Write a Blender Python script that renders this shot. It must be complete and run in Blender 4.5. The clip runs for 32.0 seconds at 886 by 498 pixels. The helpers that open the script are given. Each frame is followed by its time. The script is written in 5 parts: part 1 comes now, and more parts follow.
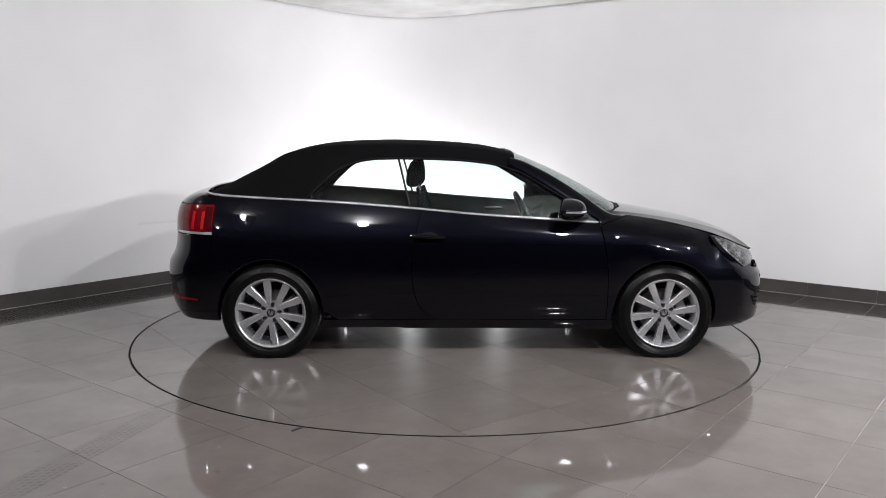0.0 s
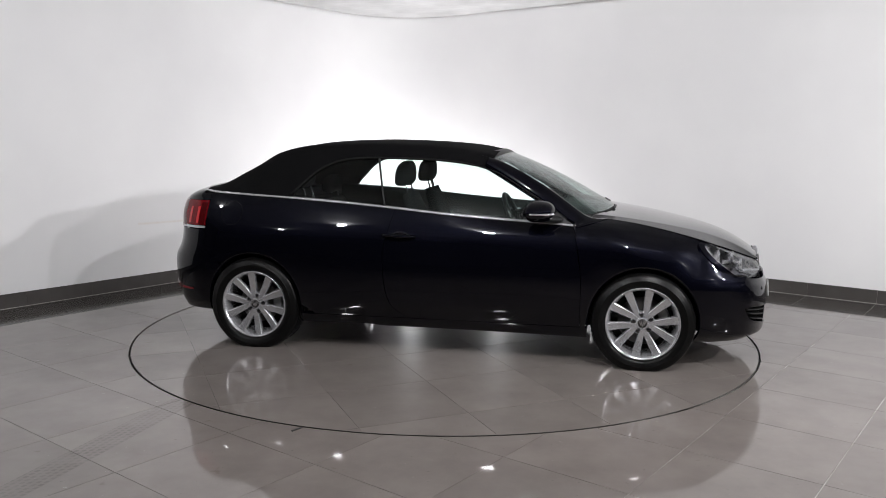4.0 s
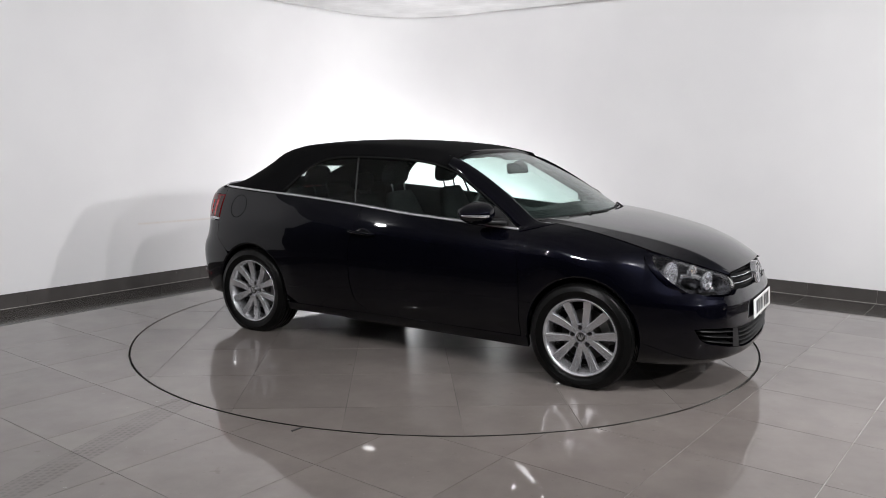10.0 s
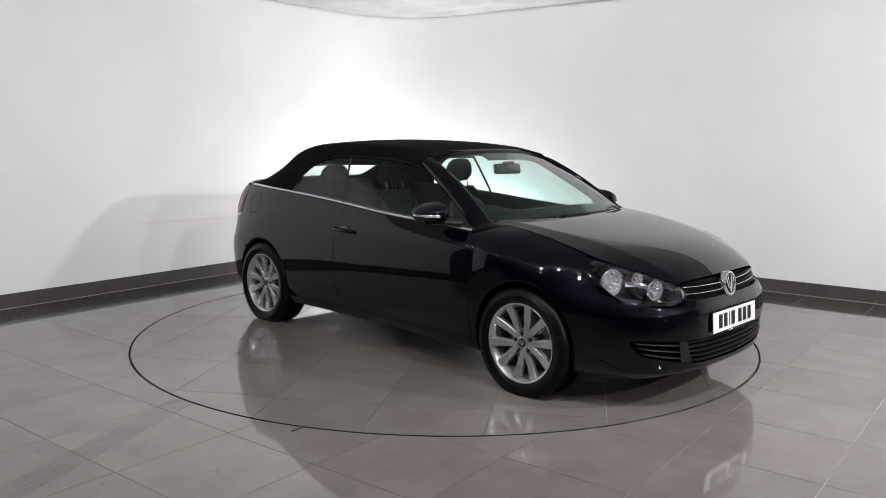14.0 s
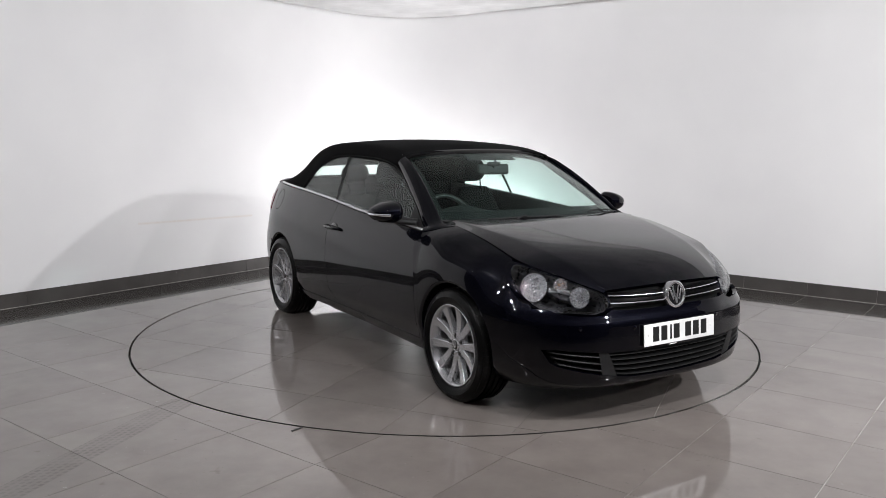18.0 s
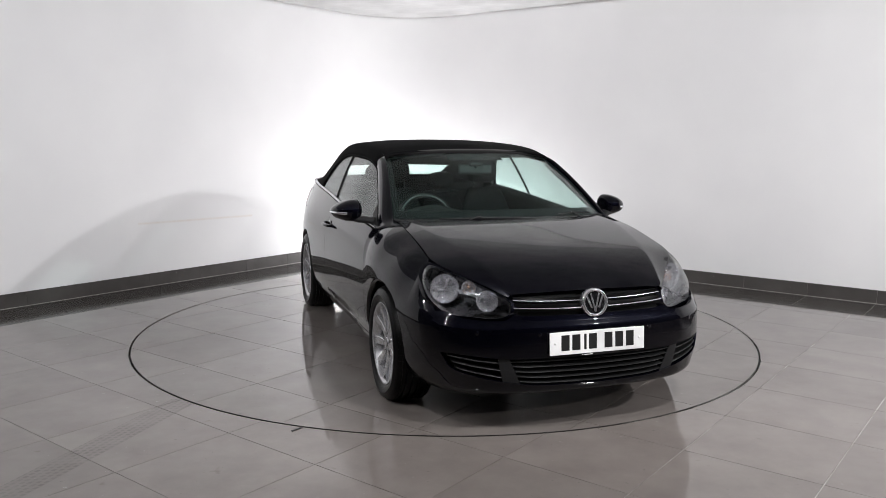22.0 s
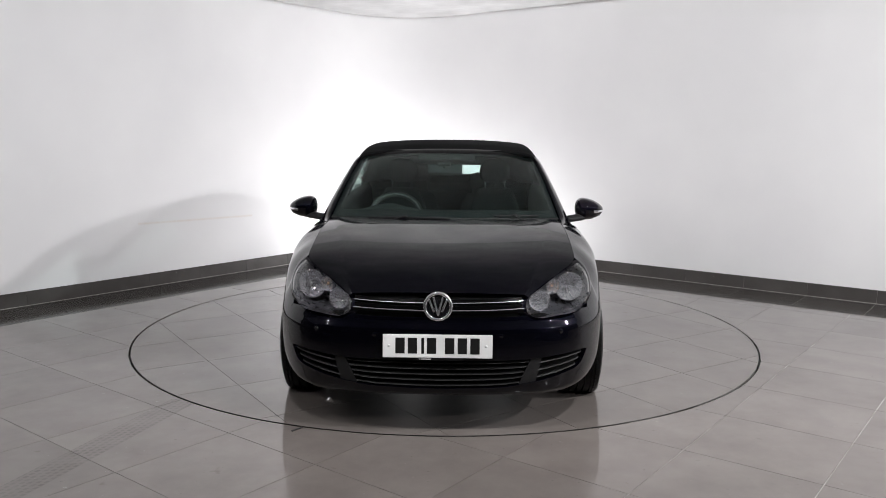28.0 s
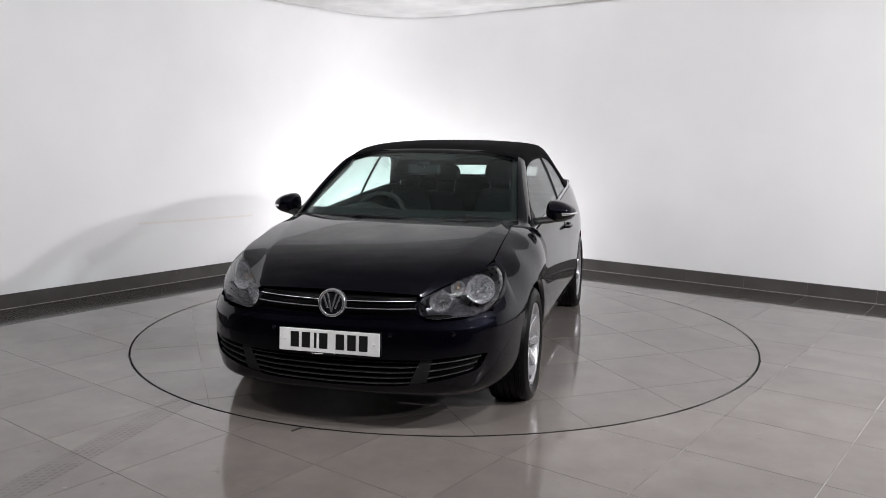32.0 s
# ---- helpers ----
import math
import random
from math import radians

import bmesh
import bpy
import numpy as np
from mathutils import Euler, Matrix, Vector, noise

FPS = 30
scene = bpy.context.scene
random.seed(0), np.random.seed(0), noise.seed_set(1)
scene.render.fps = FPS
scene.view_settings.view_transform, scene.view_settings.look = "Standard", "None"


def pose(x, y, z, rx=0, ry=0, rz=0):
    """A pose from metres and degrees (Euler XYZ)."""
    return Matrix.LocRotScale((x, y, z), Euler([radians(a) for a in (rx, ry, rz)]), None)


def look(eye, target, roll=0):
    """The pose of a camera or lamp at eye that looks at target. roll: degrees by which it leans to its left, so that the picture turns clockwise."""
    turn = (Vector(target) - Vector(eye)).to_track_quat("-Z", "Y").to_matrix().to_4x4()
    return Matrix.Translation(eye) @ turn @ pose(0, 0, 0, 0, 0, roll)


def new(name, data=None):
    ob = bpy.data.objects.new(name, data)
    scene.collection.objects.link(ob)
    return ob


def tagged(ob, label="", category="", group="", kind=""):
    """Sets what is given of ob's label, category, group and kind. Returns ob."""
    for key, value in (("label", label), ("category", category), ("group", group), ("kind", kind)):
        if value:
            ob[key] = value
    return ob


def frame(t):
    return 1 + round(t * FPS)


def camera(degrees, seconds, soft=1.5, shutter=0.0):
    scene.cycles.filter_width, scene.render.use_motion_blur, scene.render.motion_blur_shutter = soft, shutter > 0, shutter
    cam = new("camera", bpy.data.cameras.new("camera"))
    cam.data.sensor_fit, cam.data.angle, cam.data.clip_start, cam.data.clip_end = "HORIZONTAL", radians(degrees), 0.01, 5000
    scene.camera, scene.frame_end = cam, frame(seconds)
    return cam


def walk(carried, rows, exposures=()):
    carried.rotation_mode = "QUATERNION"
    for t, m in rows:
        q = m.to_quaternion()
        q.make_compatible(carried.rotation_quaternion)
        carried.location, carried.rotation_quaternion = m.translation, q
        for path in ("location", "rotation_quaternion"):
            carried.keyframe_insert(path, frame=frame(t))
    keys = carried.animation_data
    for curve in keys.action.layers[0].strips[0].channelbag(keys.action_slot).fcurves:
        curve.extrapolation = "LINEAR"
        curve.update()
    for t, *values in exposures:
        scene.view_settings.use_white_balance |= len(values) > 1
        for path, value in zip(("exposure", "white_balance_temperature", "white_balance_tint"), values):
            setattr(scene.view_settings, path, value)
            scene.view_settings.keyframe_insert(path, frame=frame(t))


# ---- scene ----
SECONDS = 32.0
EYE = Vector((0.0, -5.9405, 1.4359))
YAW, PITCH, ROLL = radians(0.151), radians(-7.986), 0.394
AHEAD = Vector((-math.sin(YAW) * math.cos(PITCH), math.cos(YAW) * math.cos(PITCH), math.sin(PITCH)))
cam = camera(58.10, SECONDS, soft=0.65)
walk(cam, [(0, look(EYE, EYE + AHEAD, ROLL)), (SECONDS, look(EYE, EYE + AHEAD, ROLL))])

# turntable angle in degrees: (seconds, degrees), turning clockwise seen from above
TURN = [(0, 1.87), (3, -8.04), (6, -17.94), (9, -27.82), (13, -41.05), (17, -54.35), (20, -64.32),
        (23, -74.33), (25, -81.12), (28, -91.30), (30, -98.07), (32, -104.81)]
CAR_X, CAR_Y = 0.1315, 0.0185          # where the car stands on the turntable


def turn_at(t):
    return float(np.interp(t, [a for a, b in TURN], [b for a, b in TURN]))


# ---- room frame: U runs along the wall on the picture's right, V along the other ----
TH = radians(-37.5)
UX, UY = math.cos(TH), math.sin(TH)
CEIL = 2.87
U0, V1 = -3.21, 3.12                   # the two white walls
U1, V0 = 7.2, -8.4                     # the unseen walls behind the camera, added to close the room
CEIL_EDGE = 1.7                        # the darker ceiling colour, standing in for light falloff, ends at this line
V_END = -4.3                           # where the white wall gives way to an unseen dark one, for darker reflections
R_IN, R_OUT = 2.2330, 2.2455             # turntable edge and the hole in the floor


def uv(u, v, z=0.0):
    return Vector((u * UX - v * UY, u * UY + v * UX, z))


# ---- light ----
world = bpy.data.worlds.new("world")
scene.world = world
world.use_nodes = True
world.node_tree.nodes["Background"].inputs[0].default_value = (0.8, 0.85, 1.0, 1)
world.node_tree.nodes["Background"].inputs[1].default_value = 0.02
scene.view_settings.exposure = 0.0


def area(name, at, target, sx, sy, watts, colour=(1, 0.98, 0.96), spread=180):
    d = bpy.data.lights.new(name, "AREA")
    d.shape, d.size, d.energy, d.color = "DISK", sx, watts, colour
    d.spread = radians(spread)
    ob = new(name, d)
    ob.matrix_world = look(at, target)
    return ob


LAMP_COLOUR = (0.985, 0.98, 1.0)
PANELS = [(-0.66, -3.45, 50), (-2.35, -3.25, 25), (1.5, -3.4, 84), (4.6, -3.0, 148), (4.8, -5.4, 110), (-3.9, -4.2, 14), (-4.0, -1.95, 10)]
for px, py, watts in PANELS:
    area("panel_lamp", (px, py, CEIL - 0.06), (px * 0.25, 0.6, 1.15) if px < 4 else (2.2, -1.4, 0.2), 0.12, 0.12, watts, LAMP_COLOUR)
# two unseen floodlights on the corner's floor, behind the car; number and places assumed
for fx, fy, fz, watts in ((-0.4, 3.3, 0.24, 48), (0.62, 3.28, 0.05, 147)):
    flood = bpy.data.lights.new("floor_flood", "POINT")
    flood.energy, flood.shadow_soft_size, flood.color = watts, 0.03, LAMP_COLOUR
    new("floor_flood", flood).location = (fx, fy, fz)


# ---- materials ----
def material(name):
    m = bpy.data.materials.new(name)
    m.use_nodes = True
    nt = m.node_tree
    return m, nt, nt.nodes["Principled BSDF"]


def noise_node(nt, scale, detail=4.0, rough=0.55, coords=None):
    n = nt.nodes.new("ShaderNodeTexNoise")
    n.inputs["Scale"].default_value, n.inputs["Detail"].default_value, n.inputs["Roughness"].default_value = scale, detail, rough
    if coords is not None:
        nt.links.new(coords, n.inputs["Vector"])
    return n


def ramp(nt, fac, stops):
    r = nt.nodes.new("ShaderNodeValToRGB")
    e = r.color_ramp.elements
    while len(e) < len(stops):
        e.new(0.5)
    for el, (p, c) in zip(e, stops):
        el.position, el.color = p, (*c, 1) if len(c) == 3 else c
    nt.links.new(fac, r.inputs[0])
    return r


def math_node(nt, op, a, b=None, clamp=False):
    n = nt.nodes.new("ShaderNodeMath")
    n.operation, n.use_clamp = op, clamp
    for i, v in enumerate((a, b)):
        if v is None:
            continue
        if isinstance(v, (int, float)):
            n.inputs[i].default_value = v
        else:
            nt.links.new(v, n.inputs[i])
    return n.outputs[0]


def bump(nt, bsdf, height, strength, distance):
    b = nt.nodes.new("ShaderNodeBump")
    b.inputs["Strength"].default_value, b.inputs["Distance"].default_value = strength, distance
    nt.links.new(height, b.inputs["Height"])
    nt.links.new(b.outputs[0], bsdf.inputs["Normal"])


def plain(name, colour, rough=0.5, metal=0.0, grain=0.0, scale=60.0, coat=0.0, spec=0.5):
    """A surface with fine grain in colour, gloss and relief."""
    m, nt, b = material(name)
    b.inputs["Roughness"].default_value, b.inputs["Metallic"].default_value = rough, metal
    b.inputs["Coat Weight"].default_value = coat
    b.inputs["Specular IOR Level"].default_value = spec
    tc = nt.nodes.new("ShaderNodeTexCoord").outputs["Object"]
    n = noise_node(nt, scale, coords=tc)
    lo, hi = [max(0, c * (1 - 0.18)) for c in colour], [min(1, c * (1 + 0.18)) for c in colour]
    r = ramp(nt, n.outputs[0], [(0.3, lo), (0.7, hi)])
    nt.links.new(r.outputs[0], b.inputs["Base Color"])
    if grain:
        bump(nt, b, n.outputs[0], grain, 0.002)
    return m


def wall_paint():
    m, nt, b = material("white_wall_paint")
    pos = nt.nodes.new("ShaderNodeNewGeometry").outputs["Position"]
    big = noise_node(nt, 0.9, 3, 0.5, pos)
    fine = noise_node(nt, 45, 5, 0.6, pos)
    r = ramp(nt, big.outputs[0], [(0.3, (0.76, 0.755, 0.76)), (0.7, (0.82, 0.815, 0.815))])
    # a faint tan scuff along the wall
    sep = nt.nodes.new("ShaderNodeSeparateXYZ")
    nt.links.new(pos, sep.inputs[0])
    x, z = sep.outputs[0], sep.outputs[2]
    line = math_node(nt, "ADD", math_node(nt, "MULTIPLY", x, -0.02), 0.549)
    band = math_node(nt, "SUBTRACT", 1.0, math_node(nt, "DIVIDE", math_node(nt, "ABSOLUTE", math_node(nt, "SUBTRACT", z, line)), 0.016), True)
    along = math_node(nt, "MULTIPLY", math_node(nt, "GREATER_THAN", x, -2.89), math_node(nt, "LESS_THAN", x, -2.07))
    sm = noise_node(nt, 14, 4, 0.7, pos)
    mask = math_node(nt, "MULTIPLY", math_node(nt, "MULTIPLY", band, along), math_node(nt, "MULTIPLY", sm.outputs[0], 0.55))
    mix = nt.nodes.new("ShaderNodeMix")
    mix.data_type = "RGBA"
    nt.links.new(mask, mix.inputs["Factor"])
    nt.links.new(r.outputs[0], mix.inputs["A"])
    mix.inputs["B"].default_value = (0.62, 0.5, 0.38, 1)
    nt.links.new(mix.outputs["Result"], b.inputs["Base Color"])
    b.inputs["Roughness"].default_value = 0.55
    bump(nt, b, fine.outputs[0], 0.12, 0.002)
    return m


def tile_material(name, lo, hi, rough=0.045, marks=False, spec=0.5, polish=0.0):
    m, nt, b = material(name)
    b.inputs["Specular IOR Level"].default_value = spec
    pos = nt.nodes.new("ShaderNodeTexCoord").outputs["Object"]
    info = nt.nodes.new("ShaderNodeObjectInfo")
    shift = nt.nodes.new("ShaderNodeVectorMath")
    shift.operation = "MULTIPLY_ADD"
    nt.links.new(info.outputs["Random"], shift.inputs[0])
    shift.inputs[1].default_value = (37, 53, 11)
    nt.links.new(pos, shift.inputs[2])
    cloud = noise_node(nt, 3.2, 6, 0.62, shift.outputs[0])
    fine = noise_node(nt, 120, 3, 0.5, shift.outputs[0])
    r = ramp(nt, cloud.outputs[0], [(0.28, lo), (0.72, hi)])
    hs = nt.nodes.new("ShaderNodeHueSaturation")
    nt.links.new(r.outputs[0], hs.inputs["Color"])
    nt.links.new(math_node(nt, "ADD", math_node(nt, "MULTIPLY", info.outputs["Random"], 0.12), 0.94), hs.inputs["Value"])
    colour = hs.outputs[0]
    wpos = nt.nodes.new("ShaderNodeNewGeometry").outputs["Position"]
    # scattered smudges
    sm = noise_node(nt, 2.3, 7, 0.7, wpos)
    smr = ramp(nt, sm.outputs[0], [(0.60, (0, 0, 0)), (0.72, (1, 1, 1))])
    mix = nt.nodes.new("ShaderNodeMix")
    mix.data_type = "RGBA"
    nt.links.new(math_node(nt, "MULTIPLY", smr.outputs[0], 0.18), mix.inputs["Factor"])
    nt.links.new(colour, mix.inputs["A"])
    mix.inputs["B"].default_value = (0.09, 0.075, 0.06, 1)
    colour = mix.outputs["Result"]
    # fine specks of dirt and pale dust
    for scale, lo, tone in ((38, 0.685, (0.045, 0.038, 0.032, 1)), (26, 0.70, (0.34, 0.32, 0.30, 1)), (5.5, 0.69, (0.10, 0.078, 0.060, 1))):
        sp = noise_node(nt, scale, 3, 0.65, wpos)
        spr = ramp(nt, sp.outputs[0], [(lo, (0, 0, 0)), (lo + 0.05, (1, 1, 1))])
        mz = nt.nodes.new("ShaderNodeMix")
        mz.data_type = "RGBA"
        nt.links.new(math_node(nt, "MULTIPLY", spr.outputs[0], 0.5), mz.inputs["Factor"])
        nt.links.new(colour, mz.inputs["A"])
        mz.inputs["B"].default_value = tone
        colour = mz.outputs["Result"]
    if marks:
        sep = nt.nodes.new("ShaderNodeSeparateXYZ")
        nt.links.new(wpos, sep.inputs[0])
        ax, ay, bx, by = MARK
        dx, dy = bx - ax, by - ay
        ln = math.hypot(dx, dy)
        dx, dy = dx / ln, dy / ln
        sx = math_node(nt, "SUBTRACT", sep.outputs[0], ax)
        sy = math_node(nt, "SUBTRACT", sep.outputs[1], ay)
        along = math_node(nt, "ADD", math_node(nt, "MULTIPLY", sx, dx), math_node(nt, "MULTIPLY", sy, dy))
        across = math_node(nt, "SUBTRACT", math_node(nt, "MULTIPLY", sx, -dy), math_node(nt, "MULTIPLY", sy, -dx))
        width = math_node(nt, "LESS_THAN", math_node(nt, "ABSOLUTE", across), 0.080)
        ribs = math_node(nt, "GREATER_THAN", math_node(nt, "SINE", math_node(nt, "MULTIPLY", across, 210.0)), -0.1)
        lugs = math_node(nt, "GREATER_THAN", math_node(nt, "SINE", math_node(nt, "ADD", math_node(nt, "MULTIPLY", along, 190.0), math_node(nt, "MULTIPLY", across, 90.0))), -0.35)
        ends = math_node(nt, "MULTIPLY", math_node(nt, "GREATER_THAN", along, 0.0), math_node(nt, "LESS_THAN", along, ln))
        patch = ramp(nt, noise_node(nt, 5, 5, 0.7, wpos).outputs[0], [(0.35, (0, 0, 0)), (0.65, (1, 1, 1))])
        tread = math_node(nt, "ADD", math_node(nt, "MULTIPLY", math_node(nt, "MULTIPLY", ribs, lugs), 0.6), 0.4)
        k = width
        for other in (tread, ends):
            k = math_node(nt, "MULTIPLY", k, other)
        k = math_node(nt, "MULTIPLY", k, math_node(nt, "ADD", math_node(nt, "MULTIPLY", patch.outputs[0], 0.4), 0.2))
        mx = nt.nodes.new("ShaderNodeMix")
        mx.data_type = "RGBA"
        nt.links.new(k, mx.inputs["Factor"])
        nt.links.new(colour, mx.inputs["A"])
        mx.inputs["B"].default_value = (0.05, 0.042, 0.036, 1)
        colour = mx.outputs["Result"]
    nt.links.new(colour, b.inputs["Base Color"])
    rr = ramp(nt, sm.outputs[0], [(0.3, (rough * 0.7,) * 3), (0.75, (rough * 1.5,) * 3)])
    if polish:
        nt.links.new(rr.outputs[0], b.inputs["Coat Roughness"])
        b.inputs["Coat Weight"].default_value, b.inputs["Coat IOR"].default_value = polish, 1.5
        b.inputs["Roughness"].default_value = 0.31
    else:
        nt.links.new(rr.outputs[0], b.inputs["Roughness"])
    bump(nt, b, fine.outputs[0], 0.02, 0.001)
    return m


MARK = (-1.42, -1.74, -1.84, -3.18)    # a dusty tyre track, from the turntable to the room's open side
WALL = wall_paint()
DARKWALL = plain("dark_wall_paint", (0.03, 0.03, 0.032), 0.8, grain=0.1)
# ceiling tone darkened to stand in for light falling off
FALLOFF_CEIL = plain("ceiling_falloff_tone", (0.42, 0.42, 0.422), 0.8, scale=2)
CEILING = plain("ceiling_paint", (0.60, 0.60, 0.60), 0.7, scale=2)
TILE = tile_material("grey_porcelain", (0.140, 0.122, 0.112), (0.190, 0.168, 0.155), marks=True, spec=0.02, polish=0.95)
TILE_TURN = tile_material("grey_porcelain_turntable", (0.138, 0.121, 0.111), (0.182, 0.162, 0.149), spec=0.02, polish=0.95)
TILE_DARK = tile_material("dark_grey_porcelain", (0.058, 0.053, 0.050), (0.084, 0.078, 0.074), 0.45, spec=0.12)
TILE_BORDER = tile_material("polished_dark_porcelain", (0.048, 0.044, 0.041), (0.070, 0.064, 0.060), 0.12, spec=0.16)


def grout_material():
    m, nt, b = material("grout")
    pos = nt.nodes.new("ShaderNodeNewGeometry").outputs["Position"]
    sep = nt.nodes.new("ShaderNodeSeparateXYZ")
    nt.links.new(pos, sep.inputs[0])
    # joints turn paler in patches towards +x, by world position
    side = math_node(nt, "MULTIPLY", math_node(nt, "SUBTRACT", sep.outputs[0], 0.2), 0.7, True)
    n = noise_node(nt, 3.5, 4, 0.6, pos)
    pale_mask = math_node(nt, "MULTIPLY", side, ramp(nt, n.outputs[0], [(0.38, (0, 0, 0)), (0.58, (1, 1, 1))]).outputs[0])
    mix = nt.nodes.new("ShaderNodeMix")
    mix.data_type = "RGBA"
    nt.links.new(pale_mask, mix.inputs["Factor"])
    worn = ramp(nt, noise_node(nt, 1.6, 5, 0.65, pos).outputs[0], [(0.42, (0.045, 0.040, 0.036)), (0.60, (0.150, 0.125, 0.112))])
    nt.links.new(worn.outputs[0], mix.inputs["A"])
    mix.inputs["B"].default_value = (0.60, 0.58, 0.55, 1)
    nt.links.new(mix.outputs["Result"], b.inputs["Base Color"])
    b.inputs["Roughness"].default_value = 0.85
    bump(nt, b, noise_node(nt, 300, 3, 0.5, pos).outputs[0], 0.3, 0.002)
    return m


GROUT = grout_material()
GROUT_PALE = plain("pale_grout", (0.30, 0.285, 0.265), 0.85, grain=0.3, scale=300)
STEEL_DARK = plain("dark_steel", (0.035, 0.033, 0.032), 0.5, 0.6, grain=0.2)


# ---- mesh helpers ----
def part(name, bm, mat, parent=None, label="", smooth=False):
    me = bpy.data.meshes.new(name)
    bm.to_mesh(me)
    bm.free()
    me.materials.append(mat)
    if smooth:
        for p in me.polygons:
            p.use_smooth = True
    ob = new(name, me)
    if parent is not None:
        ob.parent = parent
    if label:
        tagged(ob, label)
    return ob


def prism(bm, outline, z0, z1):
    """A flat slab over a plan outline of (x, y)."""
    top = [bm.verts.new((x, y, z1)) for x, y in outline]
    low = [bm.verts.new((x, y, z0)) for x, y in outline]
    bm.faces.new(top)
    bm.faces.new(low[::-1])
    n = len(top)
    for i in range(n):
        j = (i + 1) % n
        bm.faces.new((top[j], top[i], low[i], low[j]))


def box(bm, x0, x1, y0, y1, z0, z1, m=None):
    vs = [bm.verts.new((x, y, z)) for z in (z0, z1) for x, y in ((x0, y0), (x1, y0), (x1, y1), (x0, y1))]
    for f in ((3, 2, 1, 0), (4, 5, 6, 7), (0, 1, 5, 4), (1, 2, 6, 5), (2, 3, 7, 6), (3, 0, 4, 7)):
        bm.faces.new([vs[i] for i in f])
    if m is not None:
        bmesh.ops.transform(bm, matrix=m, verts=vs)
    return vs


# ---- room shell ----
def fillet_path():
    """The two white walls with the rounded corner between them, in (u, v)."""
    r, pts = 0.95, [(U0, V_END)]
    for i in range(25):
        a = math.pi - i / 24 * math.pi / 2
        pts.append((U0 + r + r * math.cos(a), V1 - r + r * math.sin(a)))
    pts.append((U1, V1))
    return pts


def sheet(path, z0, z1, thick, bm):
    """A wall of that thickness along a path in (u, v), its face towards the room."""
    n = len(path)
    norm = []
    for i in range(n):
        a, c = path[max(0, i - 1)], path[min(n - 1, i + 1)]
        d = Vector((c[0] - a[0], c[1] - a[1])).normalized()
        norm.append(Vector((-d.y, d.x)))
    rows = []
    for (u, v), q in zip(path, norm):
        rows.append([bm.verts.new(uv(u, v, z0)), bm.verts.new(uv(u, v, z1)),
                     bm.verts.new(uv(u + q.x * thick, v + q.y * thick, z1)), bm.verts.new(uv(u + q.x * thick, v + q.y * thick, z0))])
    for a, c in zip(rows, rows[1:]):
        for k in range(4):
            bm.faces.new((a[k], c[k], c[(k + 1) % 4], a[(k + 1) % 4]))
    bm.faces.new(rows[0])
    bm.faces.new(rows[-1][::-1])
    bmesh.ops.recalc_face_normals(bm, faces=bm.faces)


bm = bmesh.new()
sheet(fillet_path(), 0.0, CEIL, 0.2, bm)
tagged(part("wall_north", bm, WALL, smooth=False), "matt white painted wall with a rounded corner", "wall", kind="structure")
wall_bm = bmesh.new()
wall_bm.from_mesh(bpy.data.objects["wall_north"].data)
for e in wall_bm.edges:
    e.smooth = not (len(e.link_faces) == 2 and e.calc_face_angle(0) > radians(30))
for f in wall_bm.faces:
    f.smooth = True
wall_bm.to_mesh(bpy.data.objects["wall_north"].data)
wall_bm.free()
# unseen walls, added in a dark colour so that the car mirrors darkness
for name, path in (("wall_south", [(U1 + 0.2, V0), (U0 - 0.2, V0)]), ("wall_east", [(U1, V1), (U1, V0 + 0.0)]), ("wall_west", [(U0, V0), (U0, V_END)])):
    bm = bmesh.new()
    sheet(path, 0.0, CEIL, 0.2, bm)
    tagged(part(name, bm, DARKWALL), "plain dark grey wall, unseen, added to darken reflections", "wall", kind="structure")
bm = bmesh.new()
box(bm, U0 - 0.3, U1 + 0.3, V0 - 0.3, V1 + 0.3, CEIL, CEIL + 0.15, Matrix.Rotation(TH, 4, "Z"))
tagged(part("ceiling", bm, CEILING), "flat pale grey painted ceiling", "ceiling", kind="structure")
# over the room's open part, an added sheet puts light falloff into colour
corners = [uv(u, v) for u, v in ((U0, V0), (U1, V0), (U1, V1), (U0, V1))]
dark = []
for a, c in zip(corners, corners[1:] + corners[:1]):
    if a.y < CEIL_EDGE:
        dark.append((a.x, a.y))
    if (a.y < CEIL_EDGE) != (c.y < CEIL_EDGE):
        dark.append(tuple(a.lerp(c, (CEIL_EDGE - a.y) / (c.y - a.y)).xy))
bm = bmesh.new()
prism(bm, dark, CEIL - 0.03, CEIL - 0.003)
tagged(part("ceiling", bm, FALLOFF_CEIL), "added darker ceiling sheet standing in for light falloff", "ceiling", kind="structure")

# grout bed, with a round hole for the turntable
bm = bmesh.new()
N = 96
hole = [(R_OUT * math.cos(2 * math.pi * i / N), R_OUT * math.sin(2 * math.pi * i / N)) for i in range(N)]
rim = []
for i in range(N):
    a = 2 * math.pi * i / N - TH
    c, s = math.cos(a), math.sin(a)
    k = min((U1 if c > 0 else U0) / c if abs(c) > 1e-6 else 1e9, (V1 if s > 0 else V0) / s if abs(s) > 1e-6 else 1e9)
    p = uv(k * c, k * s)
    rim.append((p.x, p.y))
hv = [bm.verts.new((x, y, -0.002)) for x, y in hole]
rv = [bm.verts.new((x, y, -0.002)) for x, y in rim]
dv = [bm.verts.new((x, y, -0.06)) for x, y in hole]
